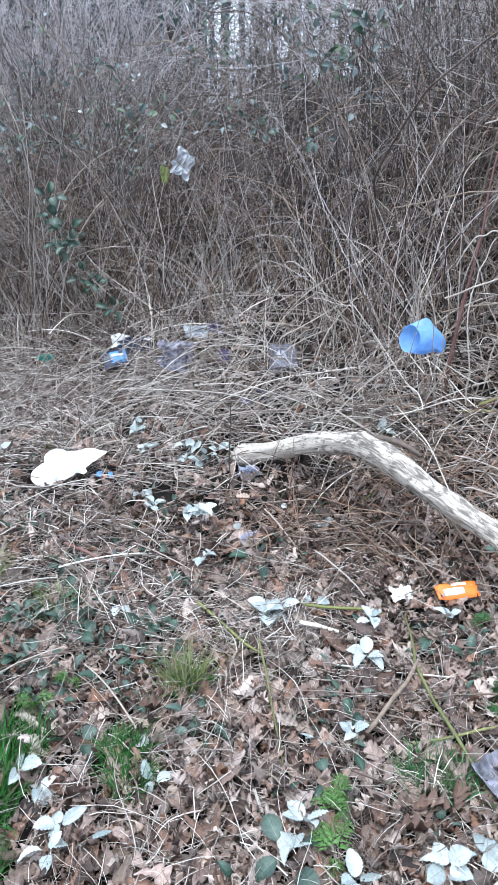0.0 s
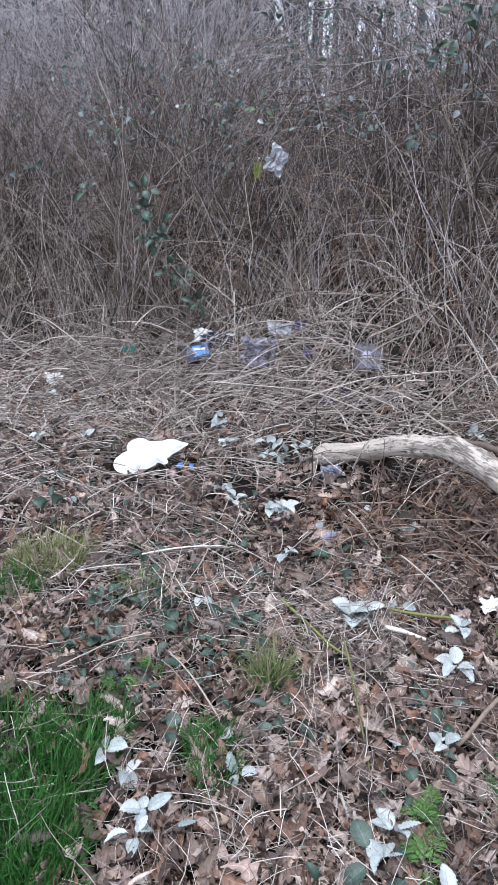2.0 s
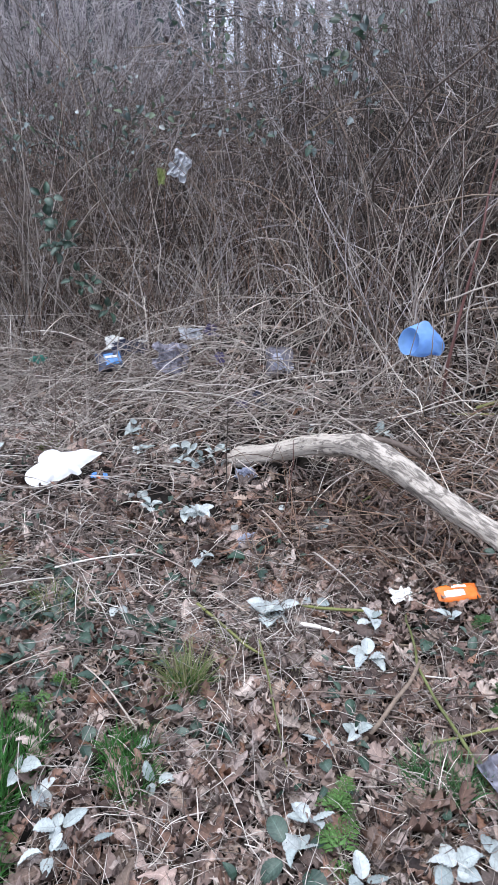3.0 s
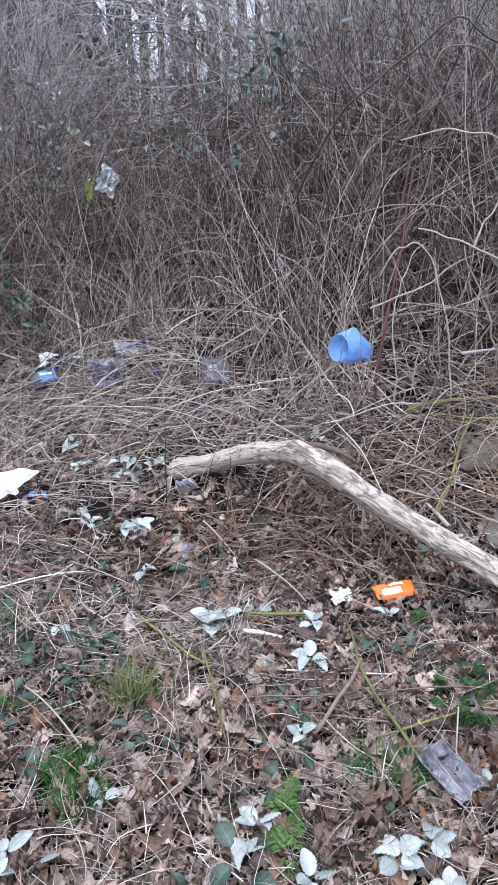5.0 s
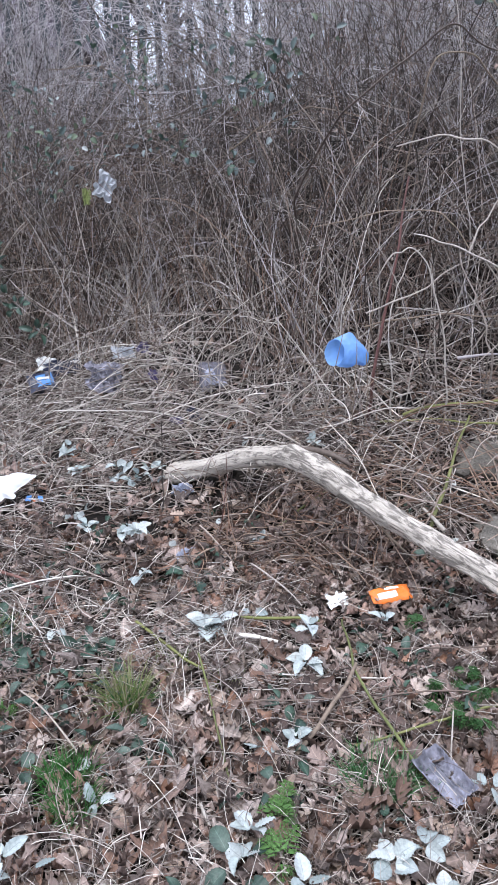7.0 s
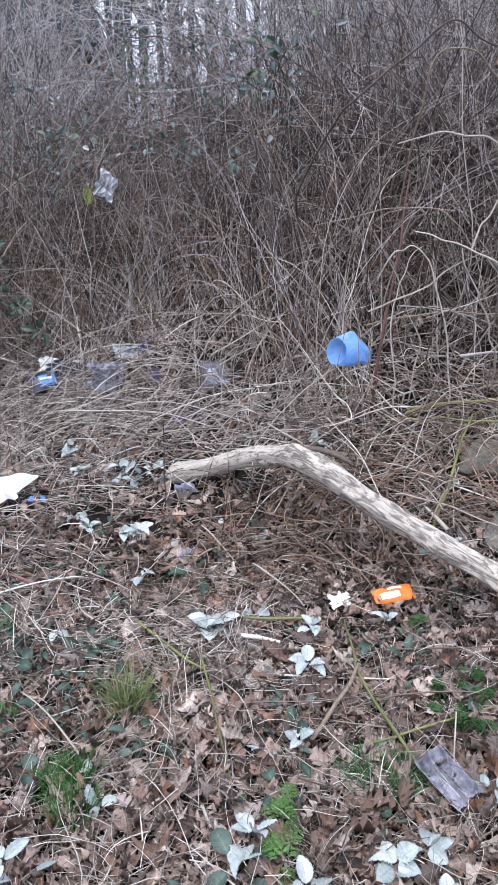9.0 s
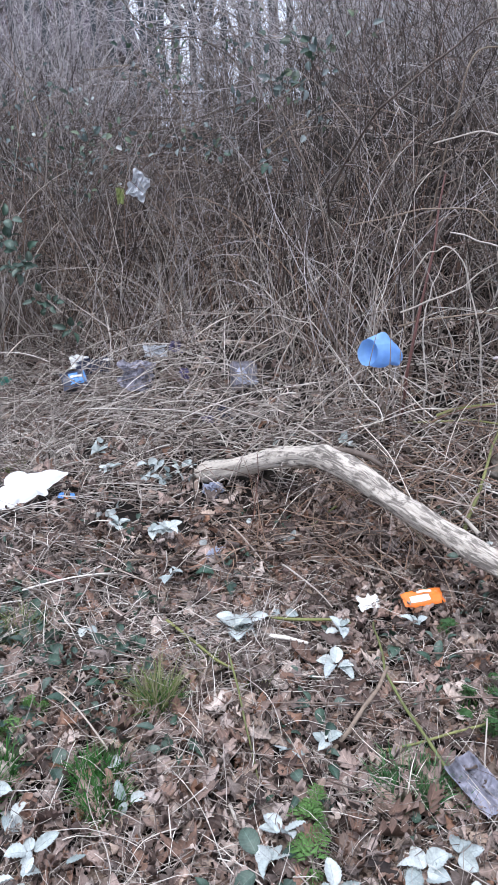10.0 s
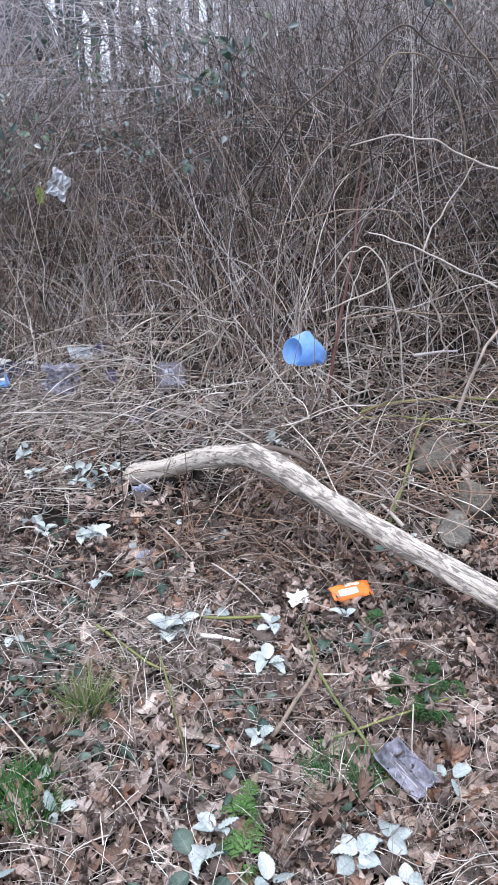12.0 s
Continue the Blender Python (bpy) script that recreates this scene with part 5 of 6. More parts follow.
# ---- low plants ----
def sprig(x, y, meshes, n, seed, label, lift=0.02, spread=0.05, z=None, size=1.0, category="bramble sprig", tilt=0.45, group=""):
    """A short bit of bramble with n leaflets, flat on the litter or up in the canes."""
    r = random.Random(seed)
    if z is None:
        x, y = x * (1 - (lift + 0.02) / 1.5), y * (1 - (lift + 0.02) / 1.5)
    z0 = float(on_ground(x, y)) if z is None else z
    # sprigs up in the canes turn their leaves out towards the open ground
    ob = holder("bramble_sprig", (x, y, z0) if z is None else pose(x, y, z0, 42, 0, 12 * math.sin(seed)), label, category, group)
    for k in range(n):
        a = 360 * k / n + r.uniform(-40, 40)
        d = spread * r.uniform(0.1, 1.0)
        m = pose(d * math.cos(radians(a)), d * math.sin(radians(a)), lift + r.uniform(0, 0.02), math.degrees(r.gauss(0, tilt)), math.degrees(r.gauss(0, tilt) - 0.15), a) @ Matrix.Diagonal((size * r.uniform(0.75, 1.15), size * r.uniform(0.65, 1.1), size * r.uniform(0.8, 1.3), 1))
        part("leaflet", meshes[r.randrange(len(meshes))], ob, at=m)
    base = -0.02 if z is None else -0.12
    st = [(0, 0, base), (0.01, 0.005, lift * 0.5), (r.uniform(-0.04, 0.04), r.uniform(-0.04, 0.04), lift + 0.01)]
    part("stem", mesh_of("stem", *line_tube(st, 0.0016, 0.001, 8, 4), CANE), ob)
    return ob


PALE_LABEL = "bramble leaves turned pale silvery underside up on litter"
for k, (x, y, n, s) in enumerate([
        (0.06, 2.20, 8, 1.3), (0.11, 2.22, 4, 1.1), (0.39, 1.94, 4, 1.15), (0.44, 2.13, 4, 0.9), (-0.48, 3.09, 4, 1.0), (-0.24, 2.99, 6, 1.1), (-0.30, 3.0, 3, 1.0), (-0.20, 2.57, 2, 1.0)]):
    sprig(x, y, PALE_MESHES, n + 2, 100 + k, PALE_LABEL, 0.055 if y < 2.9 else 0.10, 0.010, None, 0.78 * s, "pale leaves", 0.30, "pale leaf clusters")
for k, (x, y, n, s) in enumerate([
        (0.15, 1.30, 3, 1.1), (0.48, 1.19, 6, 1.15), (0.57, 1.22, 3, 1.0), (-0.55, 1.40, 3, 1.0), (-0.47, 1.29, 3, 1.05), (-0.48, 1.22, 3, 1.05), (-0.29, 3.54, 5, 1.0), (-0.38, 3.62, 4, 1.0), (-1.75, 3.76, 4, 1.0),
        (-1.49, 3.82, 3, 1.0), (0.31, 1.61, 3, 1.0), (0.66, 3.31, 4, 1.0), (-0.63, 1.48, 2, 1.0), (0.80, 1.37, 2, 1.0), (-0.71, 3.97, 4, 1.0), (0.12, 1.22, 3, 0.9),
        (0.71, 2.11, 3, 0.8), (-0.49, 2.22, 3, 0.9), (0.20, 1.58, 2, 0.9), (-0.62, 3.75, 4, 0.9), (-0.15, 3.65, 3, 0.9), (0.58, 1.10, 3, 1.0), (0.26, 1.15, 3, 1.0), (-0.25, 1.42, 2, 0.9), (-1.93, 4.5, 4, 1.0)]):
    sprig(x, y, PALE_MESHES, n + 1, 120 + k, PALE_LABEL, 0.055 if y < 2.9 else 0.11, 0.012, None, 0.74 * s, "pale leaves", 0.34, "pale leaf clusters")
for k, (x, y) in enumerate([(-0.71, 4.08), (-0.61, 3.72), (-0.4, 3.77), (-0.33, 3.73), (-0.25, 3.61), (-0.21, 3.66)]):
    sprig(x, y, PALE_MESHES + DULL_MESHES[:2], 3 + k % 2, 150 + k, "grey-green and pale bramble leaves on the stalks", 0.11, 0.02, None, 0.8, "pale leaves", 0.4, "pale leaf clusters")
GREEN_LABEL = "dark green bramble leaves creeping over the leaf litter"
for k, (x, y, n) in enumerate([(-1.43, 3.15, 4), (-0.59, 2.07, 6), (-0.43, 1.82, 5), (-0.14, 1.67, 4), (-0.12, 1.60, 4), (-0.38, 2.11, 6), (-0.78, 2.52, 6), (-0.30, 2.40, 5), (-0.52, 2.00, 5), (-0.75, 1.95, 5), (0.03, 2.55, 4),
                               (0.10, 2.68, 5), (-0.36, 1.76, 5), (0.30, 1.75, 4), (0.29, 1.58, 4), (0.62, 2.02, 4), (0.22, 1.45, 3), (0.88, 1.70, 4), (-0.40, 3.07, 4), (-1.3, 3.60, 5), (-0.85, 2.2, 5), (-0.62, 2.2, 5), (0.10, 1.20, 4), (-0.66, 1.75, 4), (0.72, 1.9, 4), (-0.5, 1.6, 4)]):
    sprig(x, y, GREEN_MESHES, n, 300 + k, GREEN_LABEL, 0.05, 0.055, None, 1.0, "bramble sprig", 0.4, "green sprigs on the ground")
mat_r = random.Random(8)
for k in range(22):
    sprig(mat_r.uniform(-0.9, -0.28), mat_r.uniform(1.75, 2.35), GREEN_MESHES, 6, 1500 + k, "dense dark green bramble leaves matted over the litter", 0.05, 0.07, None, 0.8, "bramble sprig", 0.45, "green sprigs on the ground")
sprig(-1.36, 2.95, GREEN_MESHES, 4, 1520, "dark green bramble leaf standing on a thin stalk", 0.16, 0.03, None, 1.2, "bramble sprig", 0.5, "green sprigs on the ground")
low_r = random.Random(5)
for k in range(84):
    x, y = low_r.uniform(-1.5, 1.1), low_r.uniform(1.1, 3.6)
    if abs(x) < 0.1 + 0.42 * y:
        if k % 3:
            sprig(x, y, GREEN_MESHES, low_r.randint(2, 4), 1300 + k, GREEN_LABEL, 0.045, 0.045, None, 0.62, "bramble sprig", 0.5, "green sprigs on the ground")
        else:
            sprig(x, y, PALE_MESHES, low_r.randint(1, 2), 1300 + k, PALE_LABEL, 0.05, 0.03, None, 0.65, "pale leaves", 0.6, "pale leaf clusters")
UP_LABEL = "dull green bramble leaves hanging on in the thicket"


def tuft(x, y, n, height, spread, material, seed, label, lean=0.5):
    global rs
    keep, rs = rs, np.random.RandomState(seed)
    K, n = 6, int(n * 2.0)
    a, d = rs.uniform(0, 6.3, n), spread * np.sqrt(rs.rand(n))
    root = np.column_stack([d * np.cos(a), d * np.sin(a), np.zeros(n)])
    gz0 = on_ground(x + root[:, 0], y + root[:, 1])
    root[:, 2] = gz0 - float(on_ground(x, y)) - 0.02
    way = np.column_stack([np.cos(a) * rs.uniform(0, lean, n) + rs.normal(0, 0.15, n), np.sin(a) * rs.uniform(0, lean, n) + rs.normal(0, 0.15, n), np.ones(n)])
    P = grow(root, way, rs.uniform(0.5, 1.1, n) * height, K, rs.uniform(0.05, 0.3, n), 0.05)
    T = np.gradient(P, axis=1)
    side = np.cross(T, rs.normal(size=(n, 1, 3)) * np.ones((1, K, 1)))
    side /= np.linalg.norm(side, axis=2, keepdims=True) + 1e-9
    w = rs.uniform(0.0010, 0.0021, n)[:, None, None] * np.array([0.8, 1, 1, 0.85, 0.55, 0.05])[None, :, None]
    V = np.stack([P - side * w, P + side * w], 2).reshape(-1, 3)
    b = (np.arange(n) * K * 2)[:, None] + np.arange(K - 1)[None, :] * 2
    F = np.stack([b, b + 1, b + 3, b + 2], -1).reshape(-1, 4)
    ob = new("grass_tuft", mesh_of("grass_tuft", V, F, material))
    ob.location = (x, y, float(on_ground(x, y)) + 0.012)
    tagged(ob, label, "grass tuft", "grass tufts", "stuff")
    rs = keep


G1, G2 = "tuft of fresh green grass in the leaf litter", "tuft of half-dry yellow-green grass in the litter"
for k, (x, y, n, h, s, m, lb) in enumerate([
        (-0.19, 1.74, 130, 0.19, 0.032, GRASS_DRY, G2), (-0.185, 1.735, 100, 0.12, 0.03, GRASS, G1), (-0.33, 1.46, 210, 0.12, 0.055, GRASS, G1), (-0.30, 1.36, 130, 0.12, 0.035, GRASS, G1),
        (-0.72, 1.31, 420, 0.13, 0.13, GRASS, G1), (-0.73, 1.12, 420, 0.13, 0.13, GRASS, G1), (-0.68, 1.48, 300, 0.12, 0.11, GRASS, G1), (-0.88, 1.42, 300, 0.13, 0.13, GRASS, G1), (-0.92, 1.2, 300, 0.13, 0.13, GRASS, G1), (-0.66, 1.03, 250, 0.12, 0.1, GRASS, G1)]):
    tuft(x, y, n, h, s, m, 500 + k, lb)
for k, (x, y, n, h, s, m, lb) in enumerate([
        (-1.12, 2.33, 260, 0.18, 0.12, GRASS_DRY, G2), (-1.2, 2.1, 220, 0.14, 0.12, GRASS, G1), (-0.71, 2.16, 90, 0.15, 0.05, GRASS_DRY, G2), (0.49, 1.39, 260, 0.11, 0.08, GRASS_DARK, G1), (0.57, 1.34, 90, 0.09, 0.05, GRASS_DARK, G1), (0.12, 1.86, 60, 0.07, 0.05, GRASS_DRY, G2),
        (-0.06, 1.95, 70, 0.08, 0.06, GRASS_DRY, G2), (0.8, 1.66, 70, 0.07, 0.07, GRASS, G1), (-0.64, 1.13, 140, 0.11, 0.07, GRASS, G1), (-1.15, 3.75, 60, 0.1, 0.05, GRASS_DRY, G2)]):
    tuft(x, y, n, h, s, m, 520 + k, lb)


for k, (x, y) in enumerate([(0.05, 2.05), (0.12, 2.10), (0.45, 1.28), (0.33, 1.22), (0.62, 1.20), (-0.05, 1.88), (0.72, 1.24), (0.30, 1.42), (-0.72, 2.22), (-0.95, 2.75), (-1.1, 2.9), (-0.78, 2.85), (0.22, 1.10), (-0.15, 1.2), (0.6, 1.75), (-0.45, 2.6)]):
    tuft(x, y, 34, 0.16, 0.05, STRAW, 560 + k, "wisp of bleached dry grass lying over the litter", 2.2)


def feathery(x, y, seed, size, label="fresh feathery green weed leaf in the litter"):
    """A finely divided leaf: a stalk, side pinnae and small cut lobes."""
    r = random.Random(seed)
    ob = holder("cow_parsley", (x, y - 0.03, float(on_ground(x, y)) + 0.055), label, "weed", "feathery weeds")
    for leaf in range(4):
        a = r.uniform(0, 6.3)
        V, F = [], []
        L = size * r.uniform(0.8, 1.2)
        for k in range(8):
            t = 0.2 + 0.8 * k / 7 + r.uniform(-0.04, 0.04)
            for sd in (-1, 1):
                pl = (L * 0.5 * (1.15 - t) + 0.006) * r.uniform(0.7, 1.25)
                for j in range(5):
                    q = (j + 1) / 5
                    px, py = L * t + pl * q * 0.45, sd * pl * q
                    for s2 in (-1, 1):
                        e = (pl * 0.16 * (1.2 - q) + 0.0022) * r.uniform(0.6, 1.4)
                        n0 = len(V)
                        z = 0.012 * math.sin(t * 3) - 0.01 * q + r.uniform(-0.003, 0.003)
                        V += [(px, py, z), (px + e * 0.6, py + s2 * e * 0.4, z + 0.002), (px + e * 1.3, py + s2 * e + sd * e * 0.3, z - 0.001), (px + e * 0.3, py + s2 * e * 0.9, z)]
                        F.append((n0, n0 + 1, n0 + 2, n0 + 3))
        n0 = len(V)
        v, f = line_tube([(0, 0, -0.03), (L * 0.4, 0, 0.006), (L, 0, 0.004)], 0.0011, 0.0005, 8, 3)
        V += v.tolist()
        F += (f + n0).tolist()
        part("leaf", mesh_of("leaf", V, F, FERN if x < 0.6 else FERN_DARK), ob, at=pose(0, 0, 0, r.uniform(-15, 15), r.uniform(-35, 5), math.degrees(a)))


for k, (x, y, s) in enumerate([(0.21, 1.30, 0.06), (0.20, 1.19, 0.06), (0.23, 1.36, 0.045), (0.80, 1.60, 0.04), (0.86, 1.75, 0.036), (0.74, 1.72, 0.034), (0.76, 1.56, 0.03), (0.90, 1.64, 0.036), (0.70, 1.62, 0.026), (-0.64, 1.68, 0.05), (0.82, 1.52, 0.035), (-0.55, 1.78, 0.045), (0.78, 2.0, 0.035), (0.83, 1.67, 0.045)]):
    feathery(x, y, 700 + k, s)


# ---- leaves up in the thicket ----
for k, (x, y, z) in enumerate([(-0.14, 4.43, 2.2), (0.45, 3.75, 2.14), (0.55, 3.61, 2.05), (-0.15, 4.44, 2.09), (-0.95, 4.81, 2.05), (0.4, 3.85, 1.94), (-0.85, 4.78, 1.73), (-0.72, 4.71, 1.74), (-0.52, 4.62, 1.8), (-0.1, 4.41, 1.78), (0.03, 4.33, 1.69), (0.33, 3.98, 1.61), (0.16, 4.25, 2.19), (1.27, 3.13, 2.17), (0.37, 3.91, 1.98), (0.27, 4.1, 2.08), ]):
    sprig(x, y, DULL_MESHES + GREEN_MESHES[:1] if z > 1.2 else GREEN_MESHES, 4 + k % 3, 900 + k, UP_LABEL, 0.03, 0.07, z, 0.8 + 0.1 * (k % 3), "bramble sprig", 0.6, "sprigs in the thicket")
for k, (x, y, z) in enumerate([(-1.63, 4.92, 1.68), (-1.53, 4.91, 1.64), (-0.72, 4.71, 1.78), (-1.21, 4.85, 1.81), (-1.76, 4.95, 1.81), (-1.38, 4.88, 1.78), (0.04, 4.32, 1.68), (0.52, 3.65, 2.07), (0.35, 3.94, 1.98), (-0.22, 4.48, 2.22), (-1.88, 4.97, 2.02), (-2.09, 5.0, 1.47), (-0.43, 4.58, 2.25), (-0.97, 4.81, 2.06)]):
    sprig(x, y, DULL_MESHES + GREEN_MESHES[:1] if z > 1.2 else GREEN_MESHES, 4 + k % 3, 930 + k, UP_LABEL, 0.03, 0.07, z, 0.8 + 0.1 * (k % 3), "bramble sprig", 0.6, "sprigs in the thicket")
for k, (x, y, z) in enumerate([(1.33, 3.13, 2.1), (-0.56, 4.64, 1.51), (-0.57, 4.64, 1.73), (0.16, 4.24, 1.68), (-1.28, 4.86, 0.95), (-0.96, 4.81, 0.6), (-0.73, 4.72, 1.98), (-0.68, 4.69, 1.98), (-0.36, 4.54, 1.65), (0.14, 4.26, 1.68), (-1.27, 4.86, 2.38), (-1.11, 4.84, 1.82), (-1.23, 4.86, 1.63)]):
    sprig(x, y, PALE_MESHES, 1 + k % 2, 960 + k, "pale leaf undersides caught in the bramble thicket", 0.03, 0.03, z, 0.45, "pale leaves", 0.9, "pale leaves in the thicket")

for k, (x, y, z) in enumerate([(-1.32, 4.8, 1.33), (-1.32, 4.79, 1.21), (-1.24, 4.78, 1.14), (-1.31, 4.8, 1.03), (-1.26, 4.79, 1.02), (-1.19, 4.77, 1.05), (-1.15, 4.77, 0.83), (-1.07, 4.75, 0.8), (-0.94, 4.73, 0.64), (-1.74, 4.87, 1.31)]):
    sprig(x * 0.973, y * 0.973, GREEN_MESHES, 6 + k % 3, 980 + k, "dark green bramble leaves on a cane in the thicket's face", 0.03, 0.06, z, 1.15, "bramble sprig", 0.5, "sprigs in the thicket")

up_r = random.Random(21)
for k in range(70):
    x = up_r.uniform(-2.3, 0.75) if k % 3 else up_r.uniform(-1.9, -0.2)
    y = float(thicket_foot(x)) + up_r.uniform(0.0, 0.22)
    sprig(x, y, DULL_MESHES, up_r.randint(4, 7), 2000 + k, "dull grey-green bramble leaves deep in the thicket", 0.03, 0.11, float(ground_z(x, y)) + up_r.uniform(1.1, 2.0), up_r.uniform(0.6, 0.95), "bramble sprig", 0.8, "sprigs in the thicket")


# ---- rubbish ----
def crumple(size, seed, amp=0.25, sharp=3.0, sub=4, smooth=False):
    """A crumpled closed film or foil shape with facets and folds."""
    bm = bmesh.new()
    bmesh.ops.create_icosphere(bm, subdivisions=sub, radius=1)
    for v in bm.verts:
        c = v.co.copy()
        o = Vector((seed * 3.1, seed * 1.7, 0))
        fold = abs(noise.noise(c * sharp + o)) + 0.5 * abs(noise.noise(c * sharp * 2.1 + o))
        d = 1 + amp * (noise.noise(c * 1.3 + o) * 1.2 - fold)
        v.co = Vector((c.x * size[0], c.y * size[1], c.z * size[2])) * d
    for f in bm.faces:
        f.smooth = smooth
    return bm


def bm_mesh(bm, name, material):
    me = bpy.data.meshes.new(name)
    bm.to_mesh(me)
    bm.free()
    me.materials.append(material)
    return me


def sheet(lx, ly, amp, seed, n=30, m=24):
    """A creased piece of film, foil or paper with a torn outline; lx, ly half sizes, amp the height of its folds."""
    o = Vector((seed * 3.1, seed * 1.7, seed * 0.9))
    V, F = [], []
    for i in range(n + 1):
        for j in range(m + 1):
            u, w = 2 * i / n - 1, 2 * j / m - 1
            tear = 1.08 - 0.55 * abs(noise.noise(Vector((1.4 * math.atan2(w, u), 0.5, seed)))) - 0.07 * abs(noise.noise(Vector((5 * math.atan2(w, u), 2.5, seed))))
            c = Vector((u * 1.7, w * 1.7, 0)) + o
            ridge = 0.55 - abs(noise.noise(c)) * 1.6 + 0.5 * (0.4 - abs(noise.noise(c * 2.3))) + 0.25 * (0.4 - abs(noise.noise(c * 5.0)))
            curl = 0.5 * (u * u * noise.noise(o) + w * w * noise.noise(o * 2.0) + 0.5)
            V.append((u * lx * tear, w * ly * tear, amp * (ridge + curl)))
    for i in range(n):
        for j in range(m):
            F.append((i * (m + 1) + j, (i + 1) * (m + 1) + j, (i + 1) * (m + 1) + j + 1, i * (m + 1) + j + 1))
    return V, F


def lump(name, place, turn_deg, size, seed, material, label, category="litter", amp=0.25, sharp=3.0, group=""):
    """A loose bit of rubbish: a creased sheet, or a crumpled ball where it is as thick as wide."""
    if size[2] > 0.6 * size[1]:
        ob = new(name, bm_mesh(crumple(size, seed, amp * 1.25, sharp * 1.4, 5), name, material))
    else:
        ob = new(name, mesh_of(name, *sheet(size[0] * 1.15, size[1] * 1.2, size[2] * 1.3, seed), material, False))
        ob.modifiers.new("thickness", "SOLIDIFY").thickness = 0.0007
    ob.matrix_world = pose(*place, *turn_deg)
    return tagged(ob, label, category, group)


def white_bag():
    """A flattened white plastic bag, heart-shaped, with a pinched tail."""
    blobs = [(-0.095, -0.055, 0.070), (-0.06, 0.062, 0.056), (-0.02, -0.02, 0.07), (0.028, 0.026, 0.072), (0.06, 0.04, 0.06), (0.11, 0.07, 0.046), (0.15, 0.082, 0.02), (0.185, 0.085, 0.010), (0.084, -0.04, 0.016)]
    n, rings = 144, 14
    out = []
    for k in range(n):
        a = 2 * math.pi * k / n
        r = 0.02
        while r < 0.3 and min(math.hypot(r * math.cos(a) - bx, r * math.sin(a) - by) - br for bx, by, br in blobs) < 0.006:
            r += 0.002
        out.append(r)
    out = [(out[k - 1] + 2 * out[k] + out[(k + 1) % n]) / 4 for k in range(n)]
    V, F = [(0, 0, 0.035), (0, 0, 0.0)], []
    for side in (0, 1):
        for j in range(1, rings + 1):
            t = j / rings
            for k in range(n):
                a = 2 * math.pi * k / n
                x, y = out[k] * t * math.cos(a), out[k] * t * math.sin(a)
                wr = 0.004 * noise.noise(Vector((x * 22, y * 30, 1.0))) + 0.005 * abs(noise.noise(Vector((x * 60, y * 25, 4.0))))
                z = (0.035 * (1 - t ** 4) + wr * (1 - t ** 6)) if side == 0 else -0.006 * (1 - t ** 3)
                V.append((x, y, z))
    off = lambda side, j, k: 2 + side * rings * n + (j - 1) * n + k % n
    for k in range(n):
        F += [(0, off(0, 1, k), off(0, 1, k + 1)), (1, off(1, 1, k + 1), off(1, 1, k)), (off(0, rings, k), off(1, rings, k), off(1, rings, k + 1), off(0, rings, k + 1))]
        for j in range(1, rings):
            F += [(off(0, j, k), off(0, j + 1, k), off(0, j + 1, k + 1), off(0, j, k + 1)), (off(1, j, k + 1), off(1, j + 1, k + 1), off(1, j + 1, k), off(1, j, k))]
    ob = new("white_plastic_bag", mesh_of("white_plastic_bag", V, F, WHITE_PLASTIC))
    ob.matrix_world = pose(-0.955, 3.285, 0.105, 24, 0, 4)
    tagged(ob, "flattened white plastic bag lying on dead stalks", "plastic bag")


white_bag()


def blue_bag():
    """A torn blue carrier bag snagged on the canes: a puffed thin film sleeve with an oval mouth, pinched shut at its far end."""
    n, m = 30, 56
    V, F = [], []
    for i in range(n + 1):
        u = i / n
        c = Vector((-0.062 + 0.17 * u, -0.03 + 0.055 * u, 0.012 * math.sin(2.5 * u) - 0.03 * u * u))
        belly = 1 + 0.22 * math.sin(math.pi * min(1, u * 1.3))
        close = max(0.06, 1 - u ** 5) ** 0.5
        wide = (0.052 * (1 - u) + 0.034 * u) * belly * close
        tall = (0.052 * (1 - u) + 0.056 * u) * belly * close
        for j in range(m):
            g = 2 * math.pi * j / m
            peak = 1 + 0.18 * math.exp(-((u - 0.35) / 0.16) ** 2 - ((g - 1.5) / 0.35) ** 2)
            fold = 1 + (0.16 * noise.noise(Vector((u * 2.2, math.cos(g) * 1.3, math.sin(g) * 1.3))) - 0.20 * abs(noise.noise(Vector((u * 2.6 + 0.5 * g, math.cos(g) * 1.9, math.sin(g) * 1.9 + 3)))) - 0.05 * abs(noise.noise(Vector((u * 6 + g, math.cos(g) * 4, math.sin(g) * 4))))) * (0.35 + 1.3 * u)
            fold *= 1 - 0.12 * abs(math.sin(2.5 * g + 3.0 * u)) * u
            V.append(c + Vector((0.92, -0.40, 0)) * (wide * math.cos(g) * fold) + Vector((0, 0, 1)) * (tall * math.sin(g) * fold * peak))
    for i in range(n):
        for j in range(m):
            F.append((i * m + j, (i + 1) * m + j, (i + 1) * m + (j + 1) % m, i * m + (j + 1) % m))
    ob = new("blue_carrier_bag", mesh_of("blue_carrier_bag", V, F, BLUE_PLASTIC))
    ob.matrix_world = pose(0.727, 2.95, 0.828, -6, 4, -10) @ Matrix.Diagonal((0.88, 0.92, 1.13, 1))
    tagged(ob, "torn thin blue plastic bag snagged on bramble canes", "plastic bag")


blue_bag()


